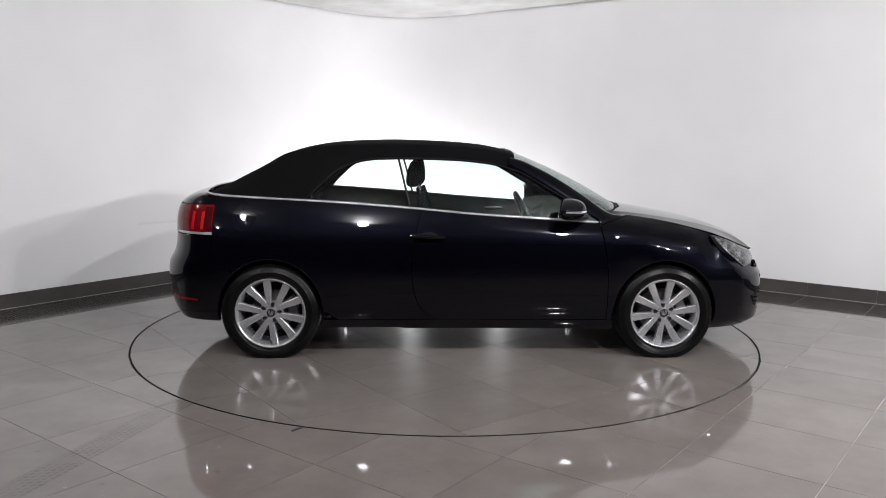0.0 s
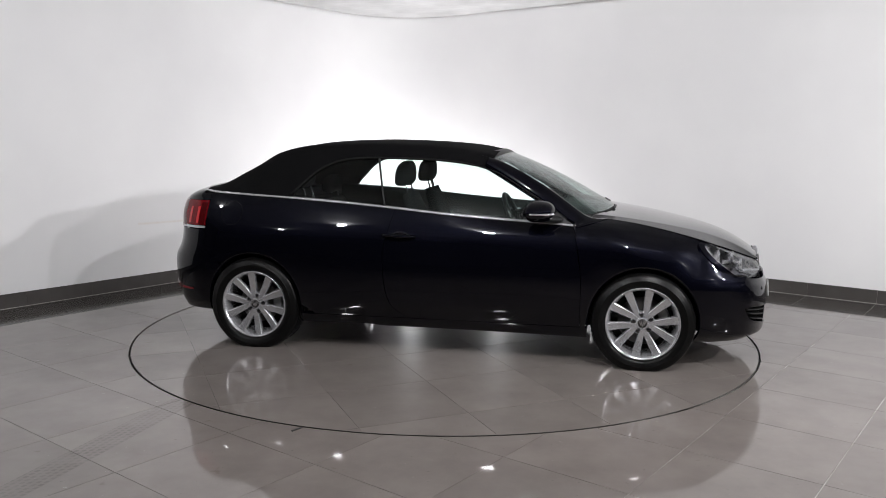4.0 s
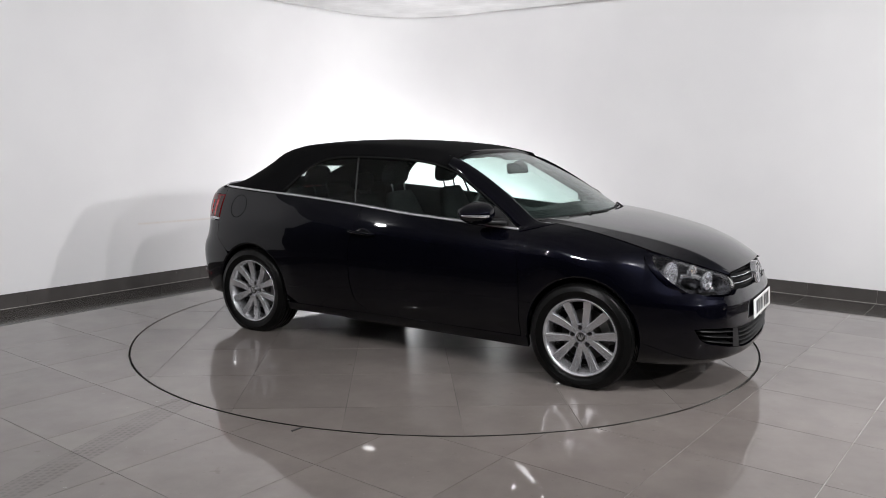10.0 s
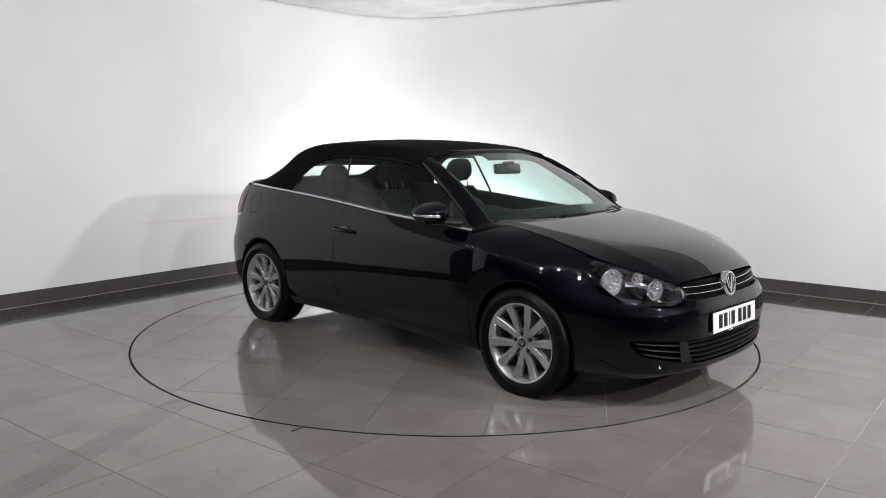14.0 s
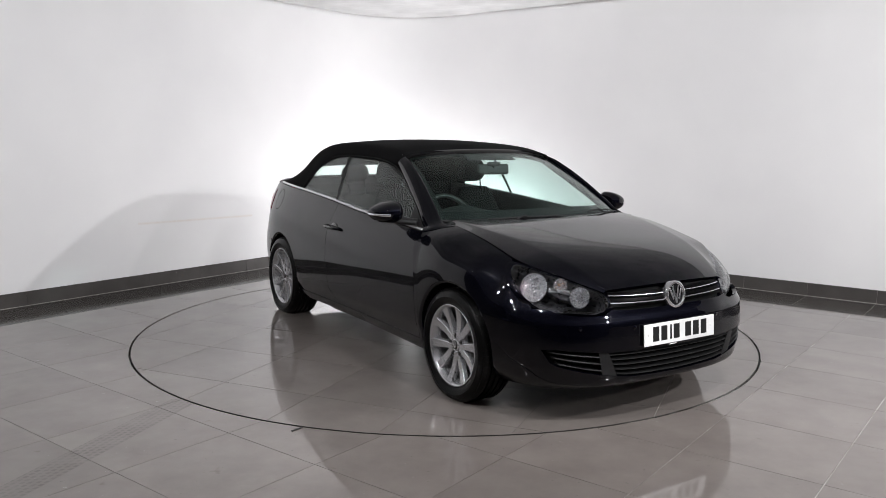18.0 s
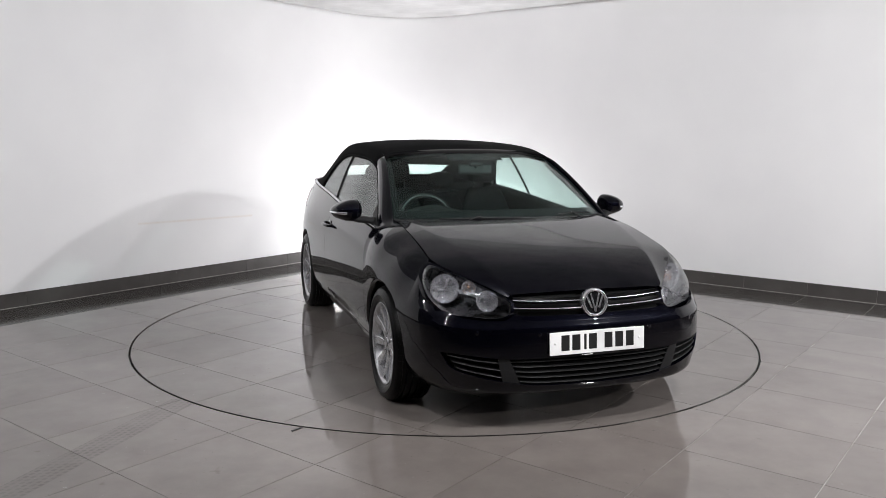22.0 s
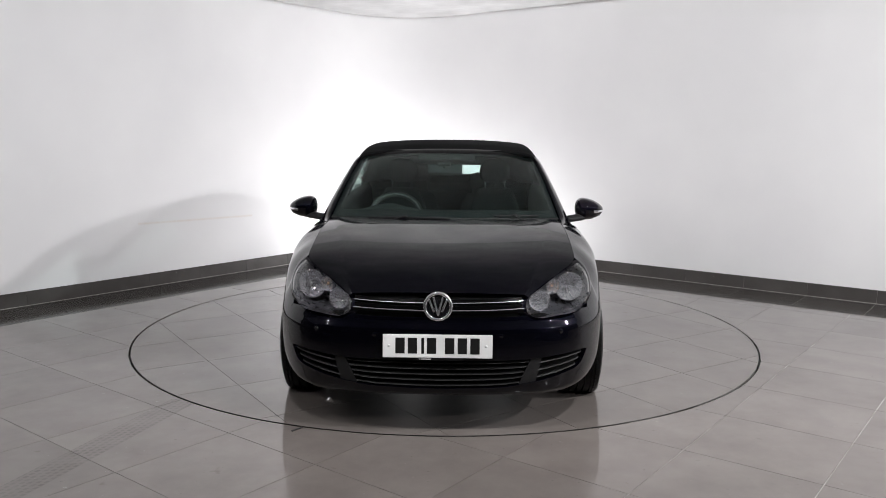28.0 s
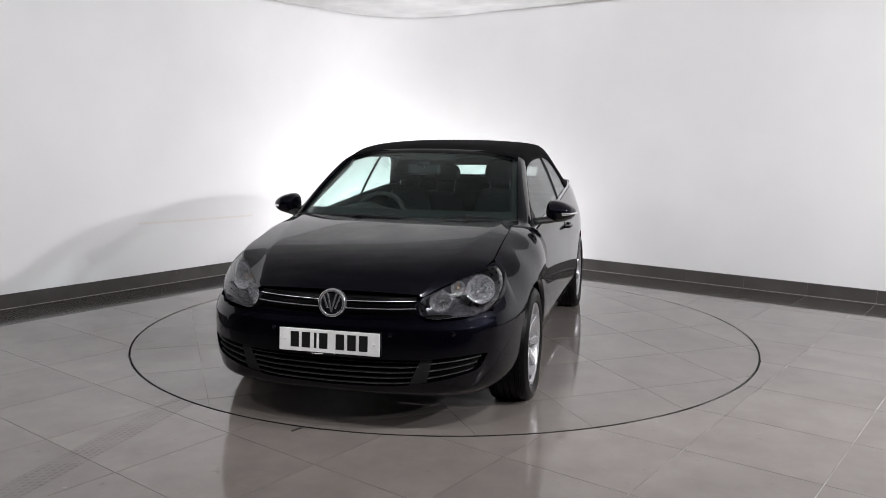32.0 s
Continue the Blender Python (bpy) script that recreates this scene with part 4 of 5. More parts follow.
def bumper_rear():
    i1 = at_x(-1.60)
    cols = []
    for k in range(26):
        i = lerp(0, i1, k / 25)
        col = []
        for j in range(22):
            v = j / 21
            z = lerp(0.235, 0.797, v)
            w = max(0.0, (k - 15) / 10)
            ii = lerp(at_x(-1.9), at_x(rear_edge_x(z)), w) if w > 0 else lerp(0, at_x(-1.9), k / 15)
            col.append(skin(ii, z))
        cols.append(col)
    full = [[Vector((p.x, -p.y, p.z)) for p in c] for c in cols[::-1]] + cols[1:]
    ob = panel("rear_bumper", full, PAINT, car, edges="0123", flange=0.02)
    for s in (1, -1):
        g = [[skin(lerp(at_x(-2.0), at_x(-1.765), k / 11), lerp(0.372, 0.372 + 0.034 * (1 - k / 16), j / 3)) for j in range(4)] for k in range(12)]
        g = [[p + Vector((-0.004, 0.003, 0)) for p in c] for c in g]
        panel("rear_reflector", side_of(g, s), REDLENS, ob, "dark red reflector strip", gap=0, flange=0.006)
    return ob


bumper_rear()


def tail_lamp(s):
    top, low = 0.992, 0.803
    cols = []
    for k in range(18):
        i = lerp(at_y(0.50, False), at_x(-1.667), k / 17)
        cols.append([skin(i, lerp(low + 0.018, top, j / 11)) + Vector((-0.002, 0.002, 0)) for j in range(12)])
    lamp = panel("tail_lamp", side_of(cols, s), REDLENS, car, "dark red tail lamp", gap=0.001)
    inner = []
    for k in range(18):
        i = lerp(at_y(0.50, False), at_x(-1.667), k / 17)
        inner.append([skin(i, lerp(low, low + 0.017, j / 3)) + Vector((-0.002, 0.003, 0)) for j in range(4)])
    panel("clear_band", side_of(inner, s), SATIN, lamp, "pale clear band along the lamp's foot", gap=0.0005)
    cols = []
    for k in range(8):
        i = lerp(at_x(-1.722), at_x(-1.672), k / 7)
        cols.append([skin(i, lerp(low + 0.02, top - 0.015, j / 7)) + Vector((-0.004, 0.0035, 0)) for j in range(8)])
    panel("dark_lens", side_of(cols, s), REDDARK, lamp, "smoked red outer lens", gap=0.001, flange=0.002)


    # two upright reflections on the lens, painted as brighter red bars
    for x0 in (-1.812, -1.738):
        cols = []
        for k in range(4):
            i = lerp(at_x(x0 - 0.011), at_x(x0 + 0.011), k / 3)
            cols.append([skin(i, lerp(low + 0.033, top - 0.044, j / 5)) + Vector((-0.0040, 0.0036, 0)) for j in range(6)])
        panel("glint_bar", side_of(cols, s), RED_GLINT, lamp, "upright reflection on the lens, put in as brighter red", gap=0, flange=0.0015)


for s in (1, -1):
    tail_lamp(s)

# boot lid: rear face and deck
cols = []
for k in range(24):
    i = lerp(0, at_y(0.495, False), k / 23)
    cols.append([skin(i, lerp(0.80, 1.0, j / 9)) for j in range(10)])
full = [[Vector((p.x, -p.y, p.z)) for p in c] for c in cols[::-1]] + cols[1:]
panel("boot_lid", full, PAINT, car, edges="012")


DECK_TOP = table((-1.60, 0.993), (-1.73, 0.993), (-2.12, 0.998))
STRIP = [(-1.615, -side_y(-1.615, 1.046), 1.053), (-1.665, -0.715, 1.057), (-1.715, -0.66, 1.063), (-1.748, -0.56, 1.070), (-1.775, -0.3, 1.078), (-1.785, 0, 1.081)]
inner = spline(STRIP, 31)
g = []
for k in range(31):
    i = lerp(at_x(-1.667), 0, (k / 30) ** 0.9)
    p = PLAN[int(i)]
    a = skin(i, DECK_TOP(p.x))
    b = Vector((inner[k].x, -inner[k].y, inner[k].z - 0.004))
    row = []
    for q in range(9):
        w = q / 8
        m = a.lerp(b, w)
        m.z = lerp(a.z, b.z, math.sin(w * math.pi / 2) ** 0.75)
        if k < 4:
            m = skin(i, lerp(a.z, 1.046, w)).lerp(m, k / 4) if q < 8 or k else skin(i, 1.046)
        row.append(m)
    g.append(row)
full = [[Vector((p.x, -p.y, p.z)) for p in c2] for c2 in g] + g[-2::-1]
panel("boot_deck", full, PAINT, car, gap=0.0, edges="23")

# ---- bonnet ----
CENTRE = smooth_fit(4, (1.10, 0.957), (1.3, 0.930), (1.6, 0.877), (1.85, 0.807), (1.98, 0.746), (2.05, 0.690))


CREASE_Y = table((0.95, 0.645), (1.2, 0.612), (1.5, 0.553), (1.65, 0.522), (1.8, 0.487), (1.95, 0.445), (2.05, 0.41))


def crease_at(e):
    return min(0.955, CREASE_Y(e.x) / e.y)


def bonnet_point(u, v):
    """u from the screen to the nose, v across (-1 to 1): a flat top, a crease, then a fall to the wing."""
    a = abs(v)
    pts = bonnet_edge
    e = pts[int(round(u * (len(pts) - 1)))]
    xc = lerp(1.110, 2.046, u)
    c = Vector((xc, 0, CENTRE(xc)))
    x = lerp(c.x, e.x, a ** 2.0)
    ac = crease_at(e)
    zk = lerp(e.z, c.z, lerp(0.80, 0.5, u))
    if a <= ac:
        z = lerp(c.z, zk, (a / ac) ** 2.2)
    else:
        z = lerp(zk, e.z, ((a - ac) / (1 - ac)) ** 0.95)
    return Vector((x, math.copysign(a * e.y, v), z))


edge_pts = [(x, EDGE_Y(x) - 0.0005, BONNET_EDGE(x)) for x in (0.95, 1.05, 1.2, 1.35, 1.5, 1.63)]
bonnet_edge = spline(edge_pts + [(1.71, 0.672, 0.787), (1.81, 0.590, 0.750), (1.92, 0.501, 0.706), (2.005, 0.434, 0.671)], 41)
g = []
for i in range(41):
    ac = crease_at(bonnet_edge[i])
    half = [ac * k / 18 for k in range(19)] + [lerp(ac, 1, (k + 1) / 8) for k in range(8)]
    half[18:19] = [ac - 0.008, ac + 0.008]
    g.append([bonnet_point(i / 40, v) for v in [-w for w in half[:0:-1]] + half])
panel("bonnet", g, PAINT, car, gap=0.0012, flange=0.02)

# ---- upper grille between the lamps ----


def nose_point(y, z, back=0.0):
    p = skin(at_y(abs(y), True), z)
    return Vector((p.x - back, math.copysign(p.y, y) if abs(y) > 1e-4 else 0.0, z))


g = [[nose_point(lerp(-0.44, 0.44, k / 40), lerp(0.570, 0.69, j / 5), 0.03) for j in range(6)] for k in range(41)]
grille = panel("upper_grille", g, LINER, car, "gloss black grille with two thin chrome strips", gap=0, flange=0)


def grille_bar(z0, z1, proud, mat, name, label, w=0.425, deep=0.03):
    bm = bmesh.new()
    rows = []
    for k in range(41):
        y = lerp(-w, w, k / 40)
        za, zb = z0 - 0.008 * (y / w) ** 2 * -1, z1 - 0.008 * (y / w) ** 2 * -1
        a, b = nose_point(y, za, 0.012 - proud), nose_point(y, zb, 0.012 - proud)
        rows.append([bm.verts.new(q) for q in (a, b, b + Vector((-deep, 0, 0.0)), a + Vector((-deep, 0, 0.0)))])
    for a, c in zip(rows, rows[1:]):
        for q in range(4):
            bm.faces.new((a[q], a[(q + 1) % 4], c[(q + 1) % 4], c[q]))
    bm.faces.new(rows[0])
    bm.faces.new(rows[-1][::-1])
    bmesh.ops.recalc_face_normals(bm, faces=bm.faces)
    sharpen(part(name, bm, mat, grille, label))


for z in (0.594, 0.620, 0.648):
    grille_bar(z, z + 0.014, 0.0, GRILLE, "grille_bar", "gloss black grille bar")
grille_bar(0.6124, 0.6150, 0.005, BRIGHT, "chrome_strip", "thin chrome strip", deep=0.006)
grille_bar(0.6464, 0.6490, 0.005, BRIGHT, "chrome_strip", "thin chrome strip", deep=0.006)

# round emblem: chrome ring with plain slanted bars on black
bm = lathe([(0.052, 0.0), (0.053, 0.010), (0.059, 0.013), (0.066, 0.010), (0.068, 0.0), (0.068, -0.02)], 48, "X")
emblem = part("emblem", bm, CHROME, car, "round chrome emblem ring", True)
emblem.matrix_basis = pose(2.078, 0, 0.635, 0, -9, 0) @ Matrix.Diagonal((1, 1.05, 1.05, 1))
bm = lathe([(0.0, 0.004), (0.053, 0.002)], 40, "X")
part("emblem_disc", bm, GLOSS, emblem, "black emblem disc", True)
for y, z, tall, lean in ((-0.030, 0.004, 0.062, 22), (0.030, 0.004, 0.062, -22), (-0.0105, 0.000, 0.088, 15), (0.0105, 0.000, 0.088, -15)):
    bm = bmesh.new()
    rounded(bm, (0.006, 0.0090, tall), (0, 0, 0), 0.002, 2)
    ob = part("emblem_bar", bm, CHROME, emblem)
    ob.matrix_basis = Matrix.Translation((0.008, y, z)) @ Matrix.Rotation(radians(lean), 4, "X")

# number plate with plain bars
plate_at = Matrix.Translation((2.124, 0, 0.4525)) @ Matrix.Rotation(radians(-4), 4, "Y")
bm = bmesh.new()
rounded(bm, (0.006, 0.522, 0.112), (0, 0, 0), 0.0025, 2)
plate = part("number_plate", bm, PLATE, car, "white number plate with plain black bars")
plate.matrix_basis = plate_at
xs = [-0.178, -0.119, -0.066, -0.028, 0.058, 0.118, 0.178]
for y in xs:
    bm = bmesh.new()
    w = 0.013 if abs(y + 0.066) < 0.01 else 0.044
    y2 = y if w > 0.02 else y - 0.004
    box(bm, 0.0031, 0.0036, y2 - w / 2, y2 + w / 2, -0.036, 0.040)
    part("plate_bar", bm, PLATEBLACK, plate)
for y in (-0.232, 0.232):
    part("plate_screw", lathe([(0, 0.0062), (0.004, 0.006), (0.0065, 0.003)], 12, "X"), PLATE, plate, "white plate screw", True).location = (0, y, 0.002)
bm = bmesh.new()
box(bm, -0.003, 0.0028, -0.10, 0.12, -0.067, -0.056)
part("plate_strip", bm, GLOSS, plate, "black strip under the plate")
for y0, y1 in ((-0.088, -0.082), (-0.076, -0.03), (0.0, 0.09)):
    bm = bmesh.new()
    box(bm, 0.0028, 0.0034, y0, y1, -0.0635 if y1 < 0 else -0.0625, -0.0595 if y1 < 0 else -0.0605)
    part("strip_print", bm, PLATE if y1 < 0 else TRIM_GREY, plate)

# ---- headlamps ----
LAMP = [(1.65, 0.728, 0.785), (1.71, 0.680, 0.779), (1.81, 0.590, 0.742), (1.92, 0.502, 0.700), (2.003, 0.434, 0.664), (2.036, 0.425, 0.612),
        (2.015, 0.478, 0.571), (1.955, 0.593, 0.574), (1.875, 0.697, 0.584), (1.785, 0.760, 0.645), (1.69, 0.768, 0.725)]


def fluted(bm, r, pitch, deep):
    """Presses upright flutes into the inside of a reflector bowl."""
    rnd = random.Random(int(r * 1000))
    for v in bm.verts:
        if v.co.x < -0.004:
            edge = max(0.0, 1 - (v.co.y ** 2 + v.co.z ** 2) / r ** 2)
            v.co.x += deep * abs(math.sin(math.pi * v.co.y / pitch)) * min(1.0, 4 * edge + 0.3)
            v.co += Vector((rnd.uniform(-0.035, 0.035), rnd.uniform(-0.015, 0.015), rnd.uniform(-0.015, 0.015))) * r
    return bm


def headlamp(s):
    loop = spline(LAMP, 60, True)
    cen = sum(loop, Vector()) / 60
    out = Vector((0.82, 0.50, 0.27)).normalized()

    def dome(scale, lift, flat):
        g = []
        for k in range(61):
            p = loop[k % 60]
            row = []
            for j in range(9):
                r = 1 - j / 8
                q = cen + (p - cen) * r * scale + out * (lift * (1 - (r ** 2)) + flat)
                row.append(q)
            g.append(row)
        return side_of(g, s)
    g = dome(0.985, 0.042, 0.0)
    bm = bmesh.new()
    V = [[bm.verts.new(p) for p in row] for row in g]
    for k in range(60):
        for j in range(8):
            bm.faces.new((V[k][j], V[k + 1][j], V[k + 1][j + 1], V[k][j + 1]))
    bmesh.ops.remove_doubles(bm, verts=bm.verts, dist=1e-5)
    bmesh.ops.recalc_face_normals(bm, faces=bm.faces)
    bm.normal_update()
    if sum(f.normal.dot(Vector((out.x, s * out.y, out.z))) for f in bm.faces) < 0:
        bmesh.ops.reverse_faces(bm, faces=bm.faces)
    geo = bmesh.ops.solidify(bm, geom=bm.faces[:], thickness=0.003)
    lamp = part("headlamp", bm, CLEAR, car, "clear headlamp lens over bright reflectors", True)
    ring = []
    for k in range(61):
        p = loop[k % 60]
        d = (p - cen)
        d = (d - out * d.dot(out)).normalized()
        ring.append([p - out * 0.002, p + d * 0.011 - out * 0.007, p + d * 0.032 - out * 0.026])
    panel("lamp_surround", side_of(ring, s), PAINT, lamp, "black body edge round the lamp", gap=0, flange=0)
    # black tub behind
    g = []
    for k in range(61):
        p = loop[k % 60]
        row = [p - out * 0.002]
        for j in range(6):
            r = 1 - j / 5
            row.append(cen + (p - cen) * lerp(0.25, 0.94, r) - out * (0.125 + 0.04 * (1 - r)))
        row.append(cen - out * 0.168)
        g.append(row)
    panel("lamp_tub", side_of(g, s), TUB, lamp, "black inner lamp housing", gap=0, flange=0)
    aim = Matrix.Rotation(s * radians(12), 4, "Z")
    for (x, y, z), r, nm, pitch in (((1.740, 0.664, 0.677), 0.069, "main_reflector", 0.013), ((1.903, 0.498, 0.636), 0.051, "high_beam_reflector", 0.017), ((1.838, 0.571, 0.695), 0.034, "indicator_bowl", 0.009)):
        prof = [(r * 1.07, -0.004), (r * 1.06, 0.003), (r, 0.004), (r * 0.965, -0.006)] + [(r * 0.95 * math.cos(a), -0.008 - r * 0.66 * math.sin(a)) for a in [k / 11 * math.pi / 2 for k in range(11)]] + [(0.0005, -0.008 - r * 0.66)]
        bowl = part(nm, fluted(lathe(prof, 44, "X"), r, pitch, pitch * 0.42), REFLECTOR, lamp, "fluted chrome reflector bowl")
        bowl.matrix_basis = Matrix.Translation((x, s * y, z)) @ aim
        part("bowl_ring", lathe([(r * 1.02, 0.003), (r * 1.045, 0.007), (r * 1.085, 0.004), (r * 1.09, -0.006)], 44, "X"), CHROME, bowl, "bright ring round the reflector", True)
        bm = bmesh.new()
        bmesh.ops.create_uvsphere(bm, u_segments=14, v_segments=8, radius=r * 0.20)
        bmesh.ops.transform(bm, matrix=Matrix.Translation((-0.016, 0, 0)) @ Matrix.Diagonal((1.6, 1, 1, 1)), verts=bm.verts)
        part("bulb_cap", bm, AMBER if r < 0.04 else CHROME, bowl, "amber bulb" if r < 0.04 else "", True)
    # chrome shoulder between the bowls
    bm = tube(spline([(1.775, s * 0.592, 0.664), (1.83, s * 0.556, 0.664), (1.868, s * 0.530, 0.655)], 10), 0.014, 10)
    part("bowl_bridge", bm, REFLECTOR, lamp, "chrome bridge between the reflectors", True)


for s in (1, -1):
    headlamp(s)

# ---- screen, pillars, side glass ----
WS_BOT = [(0.885, -0.702, 0.953), (0.99, -0.56, 0.958), (1.07, -0.28, 0.964), (1.10, 0, 0.966)]
WS_TOP = [(0.272, -0.590, 1.298), (0.318, -0.42, 1.318), (0.345, -0.2, 1.330), (0.353, 0, 1.333)]


def mirror_curve(pts, n):
    full = [Vector(p) for p in pts] + [Vector((p[0], -p[1], p[2])) for p in pts[-2::-1]]
    return spline(full, n)


wb, wt = mirror_curve(WS_BOT, 33), mirror_curve(WS_TOP, 33)
g = []
for j in range(33):
    col = []
    for k in range(13):
        v = k / 12
        p = wb[j].lerp(wt[j], v)
        p += Vector((0.42, 0, 0.9)).normalized() * 0.022 * math.sin(math.pi * v)
        col.append(p)
    g.append(col)
SCREEN_GRID = g
screen = slab("windscreen", g, SCREEN, car, 0.004, "green-tinted laminated windscreen")
# black ceramic border and lower cowl band, just under the glass
def border(j0, j1, v0, v1, name):
    gg = []
    for j in range(j0, j1 + 1):
        gg.append([g[j][0].lerp(g[j][12], v) + Vector((0.42, 0, 0.9)).normalized() * (0.022 * math.sin(math.pi * v) - 0.007) for v in [lerp(v0, v1, q / 6) for q in range(7)]])
    panel(name, gg, PLASTIC, screen, "black printed screen border", gap=0, flange=0)


border(0, 32, 0.0, 0.10, "lower_border")
border(0, 32, 0.965, 1.0, "upper_border")
border(0, 1, 0.0, 1.0, "side_border")
border(31, 32, 0.0, 1.0, "side_border")
border(11, 21, 0.86, 0.97, "mirror_base_print")

# scuttle between screen and bonnet
gs = []
for j in range(33):
    v = j / 16 - 1
    b = bonnet_point(0.0, v)
    gs.append([b + Vector((0.012, 0, -0.022)), b.lerp(wb[j], 0.5) + Vector((0, 0, -0.03)), wb[j] + Vector((0.0, 0, -0.006))])
panel("scuttle", gs, PLASTIC, car, "black plastic scuttle under the wipers", gap=0, flange=0)


def glass_y(x, z):
    zb = BELT(x)
    h = (z - zb) / 0.33
    return side_y(x, zb) - 0.014 - 0.125 * h - 0.034 * h * h


PILLAR_F = table((0.25, 1.262), (0.4, 1.178), (0.55, 1.090), (0.7, 0.998), (0.83, 0.905))      # front edge of the door glass
RAIL = table((0.32, 1.215), (0.2, 1.250), (0.1, 1.268), (-0.11, 1.286), (-0.46, 1.293), (-0.60, 1.289), (-0.72, 1.273), (-0.80, 1.247), (-0.884, 1.200), (-0.98, 1.112), (-1.062, 1.033))


def glass_top(x):
    return min(RAIL(x), PILLAR_F(x)) if x > 0.2 else RAIL(x)


def side_glass(s):
    for name, x0, x1 in (("door_glass", 0.815, -0.388), ("quarter_glass", -0.402, -1.052)):
        gg = []
        for k in range(31):
            x = lerp(x0, x1, k / 30)
            lo, hi = BELT(x) + 0.001, max(BELT(x) + 0.004, glass_top(x))
            w = k / 30 if name == "door_glass" else 1 - k / 30
            col = []
            for j in range(11):
                z = lerp(lo, hi, j / 10)
                col.append(Vector((x - 0.076 * w ** 3 * j / 10, glass_y(x, z), z)))
            gg.append(col)
        ob = slab(name, side_of(gg, s), SIDEGLASS, car, 0.004, "green-tinted side window")
    # dark rubber post between the two panes
    x = -0.395
    pts = [(lerp(-0.386, -0.464, k / 8), s * (glass_y(x, z) + 0.001), z) for k, z in enumerate([lerp(BELT(x), 1.294, k / 8) for k in range(9)])]
    part("window_post", tube(pts, 0.009, 8, 0.8), PLASTIC, car, "thin black post between the side windows", True)
    # outer seal along the glass top
    pts = [(x, s * (glass_y(x, glass_top(x)) + 0.003), glass_top(x) + 0.002) for x in [lerp(0.80, -1.052, k / 50) for k in range(51)]]
    part("window_seal", tube(pts, [0.005] * 17 + [0.008] * 34, 8), LINER, car, "black rubber window seal", True)
    # windscreen pillar
    gp = []
    for k in range(21):
        v = k / 20
        j = 0 if s < 0 else 32
        a = SCREEN_GRID[j][0].lerp(SCREEN_GRID[j][12], v) + Vector((0.42, 0, 0.9)).normalized() * (0.022 * math.sin(math.pi * v) + 0.003)
        a = Vector((a.x, s * abs(a.y), a.z))
        x = lerp(0.842, 0.262, v)
        z = PILLAR_F(x) if x > 0.25 else 1.27
        b = Vector((x, s * (glass_y(x, z) + 0.006), z))
        # a rib stands up along the glass, then the pillar rounds off to the side window
        up = Vector((0.42, 0, 0.9)).normalized() * lerp(0.020, 0.028, min(1.0, v * 1.6)) * min(1.0, (1.12 - v) * 4)
        side = Vector((0.30, s * 0.72, 0.62)) * 0.017
        gp.append([a + Vector((-0.014, -s * 0.008, -0.012)), a, a.lerp(b, 0.03) + up * 0.75, a.lerp(b, 0.14) + up, a.lerp(b, 0.36) + up * 0.72 + side * 0.55,
                   a.lerp(b, 0.62) + up * 0.30 + side * 0.95, a.lerp(b, 0.84) + up * 0.05 + side * 0.62, b, b + Vector((-0.03, -s * 0.035, -0.01))])
    # its foot runs out on to the wing
    rows = []
    for q in range(1, 9):
        t = q / 8
        row = []
        for w in range(9):
            p0 = gp[0][w]
            d0 = (gp[0][w] - gp[2][w]).normalized() * 0.16
            u = max(0, min(6, w - 1)) / 6
            xw = lerp(1.06, 0.868, u)
            zw = lerp(BONNET_EDGE(1.06), 0.880, u)
            p1 = wing_skin(xw, zw, BONNET_EDGE(xw))
            p1 = Vector((p1.x, s * (p1.y + 0.0012), p1.z + 0.0012))
            d1 = Vector((0.12, -s * 0.01, -0.02)).lerp(Vector((0.03, s * 0.01, -0.06)), u)
            row.append(p0 * (1 + 2 * t) * (1 - t) ** 2 + d0 * t * (1 - t) ** 2 + p1 * t * t * (3 - 2 * t) + d1 * t * t * (t - 1))
        rows.append(row)
    panel("windscreen_pillar", rows[::-1] + gp, PAINT, car, "gloss black windscreen pillar", gap=0, flange=0)


for s in (1, -1):
    side_glass(s)

# header rail above the screen
gh = []
for j in range(33):
    a = wt[j]
    gh.append([a + Vector((0.006, 0, -0.002)), a + Vector((-0.012, 0, 0.012)), a + Vector((-0.05, 0, 0.024)), a + Vector((-0.075, 0, 0.016))])
panel("header_rail", gh, TRIM_GREY, car, "black windscreen header", gap=0, flange=0)

# ---- cloth roof ----
ROOF_C = table((0.31, 1.348), (0.09, 1.388), (-0.2, 1.409), (-0.5, 1.417), (-0.75, 1.410), (-0.92, 1.398), (-1.1, 1.368), (-1.236, 1.327), (-1.29, 1.298), (-1.341, 1.267), (-1.5, 1.182), (-1.70, 1.086), (-1.74, 1.078))
xs = [lerp(0.31, -1.14, k / 34) for k in range(35)] + [lerp(-1.17, -1.30, k / 5) for k in range(6)] + [lerp(-1.34, -1.70, k / 12) for k in range(13)]


def roof_low(x):
    if x > -1.052:
        return glass_top(min(x, 0.25)) + 0.006 if x > -1.04 else max(glass_top(x) + 0.006, BELT(x) + 0.004)
    return BELT(x) - 0.004


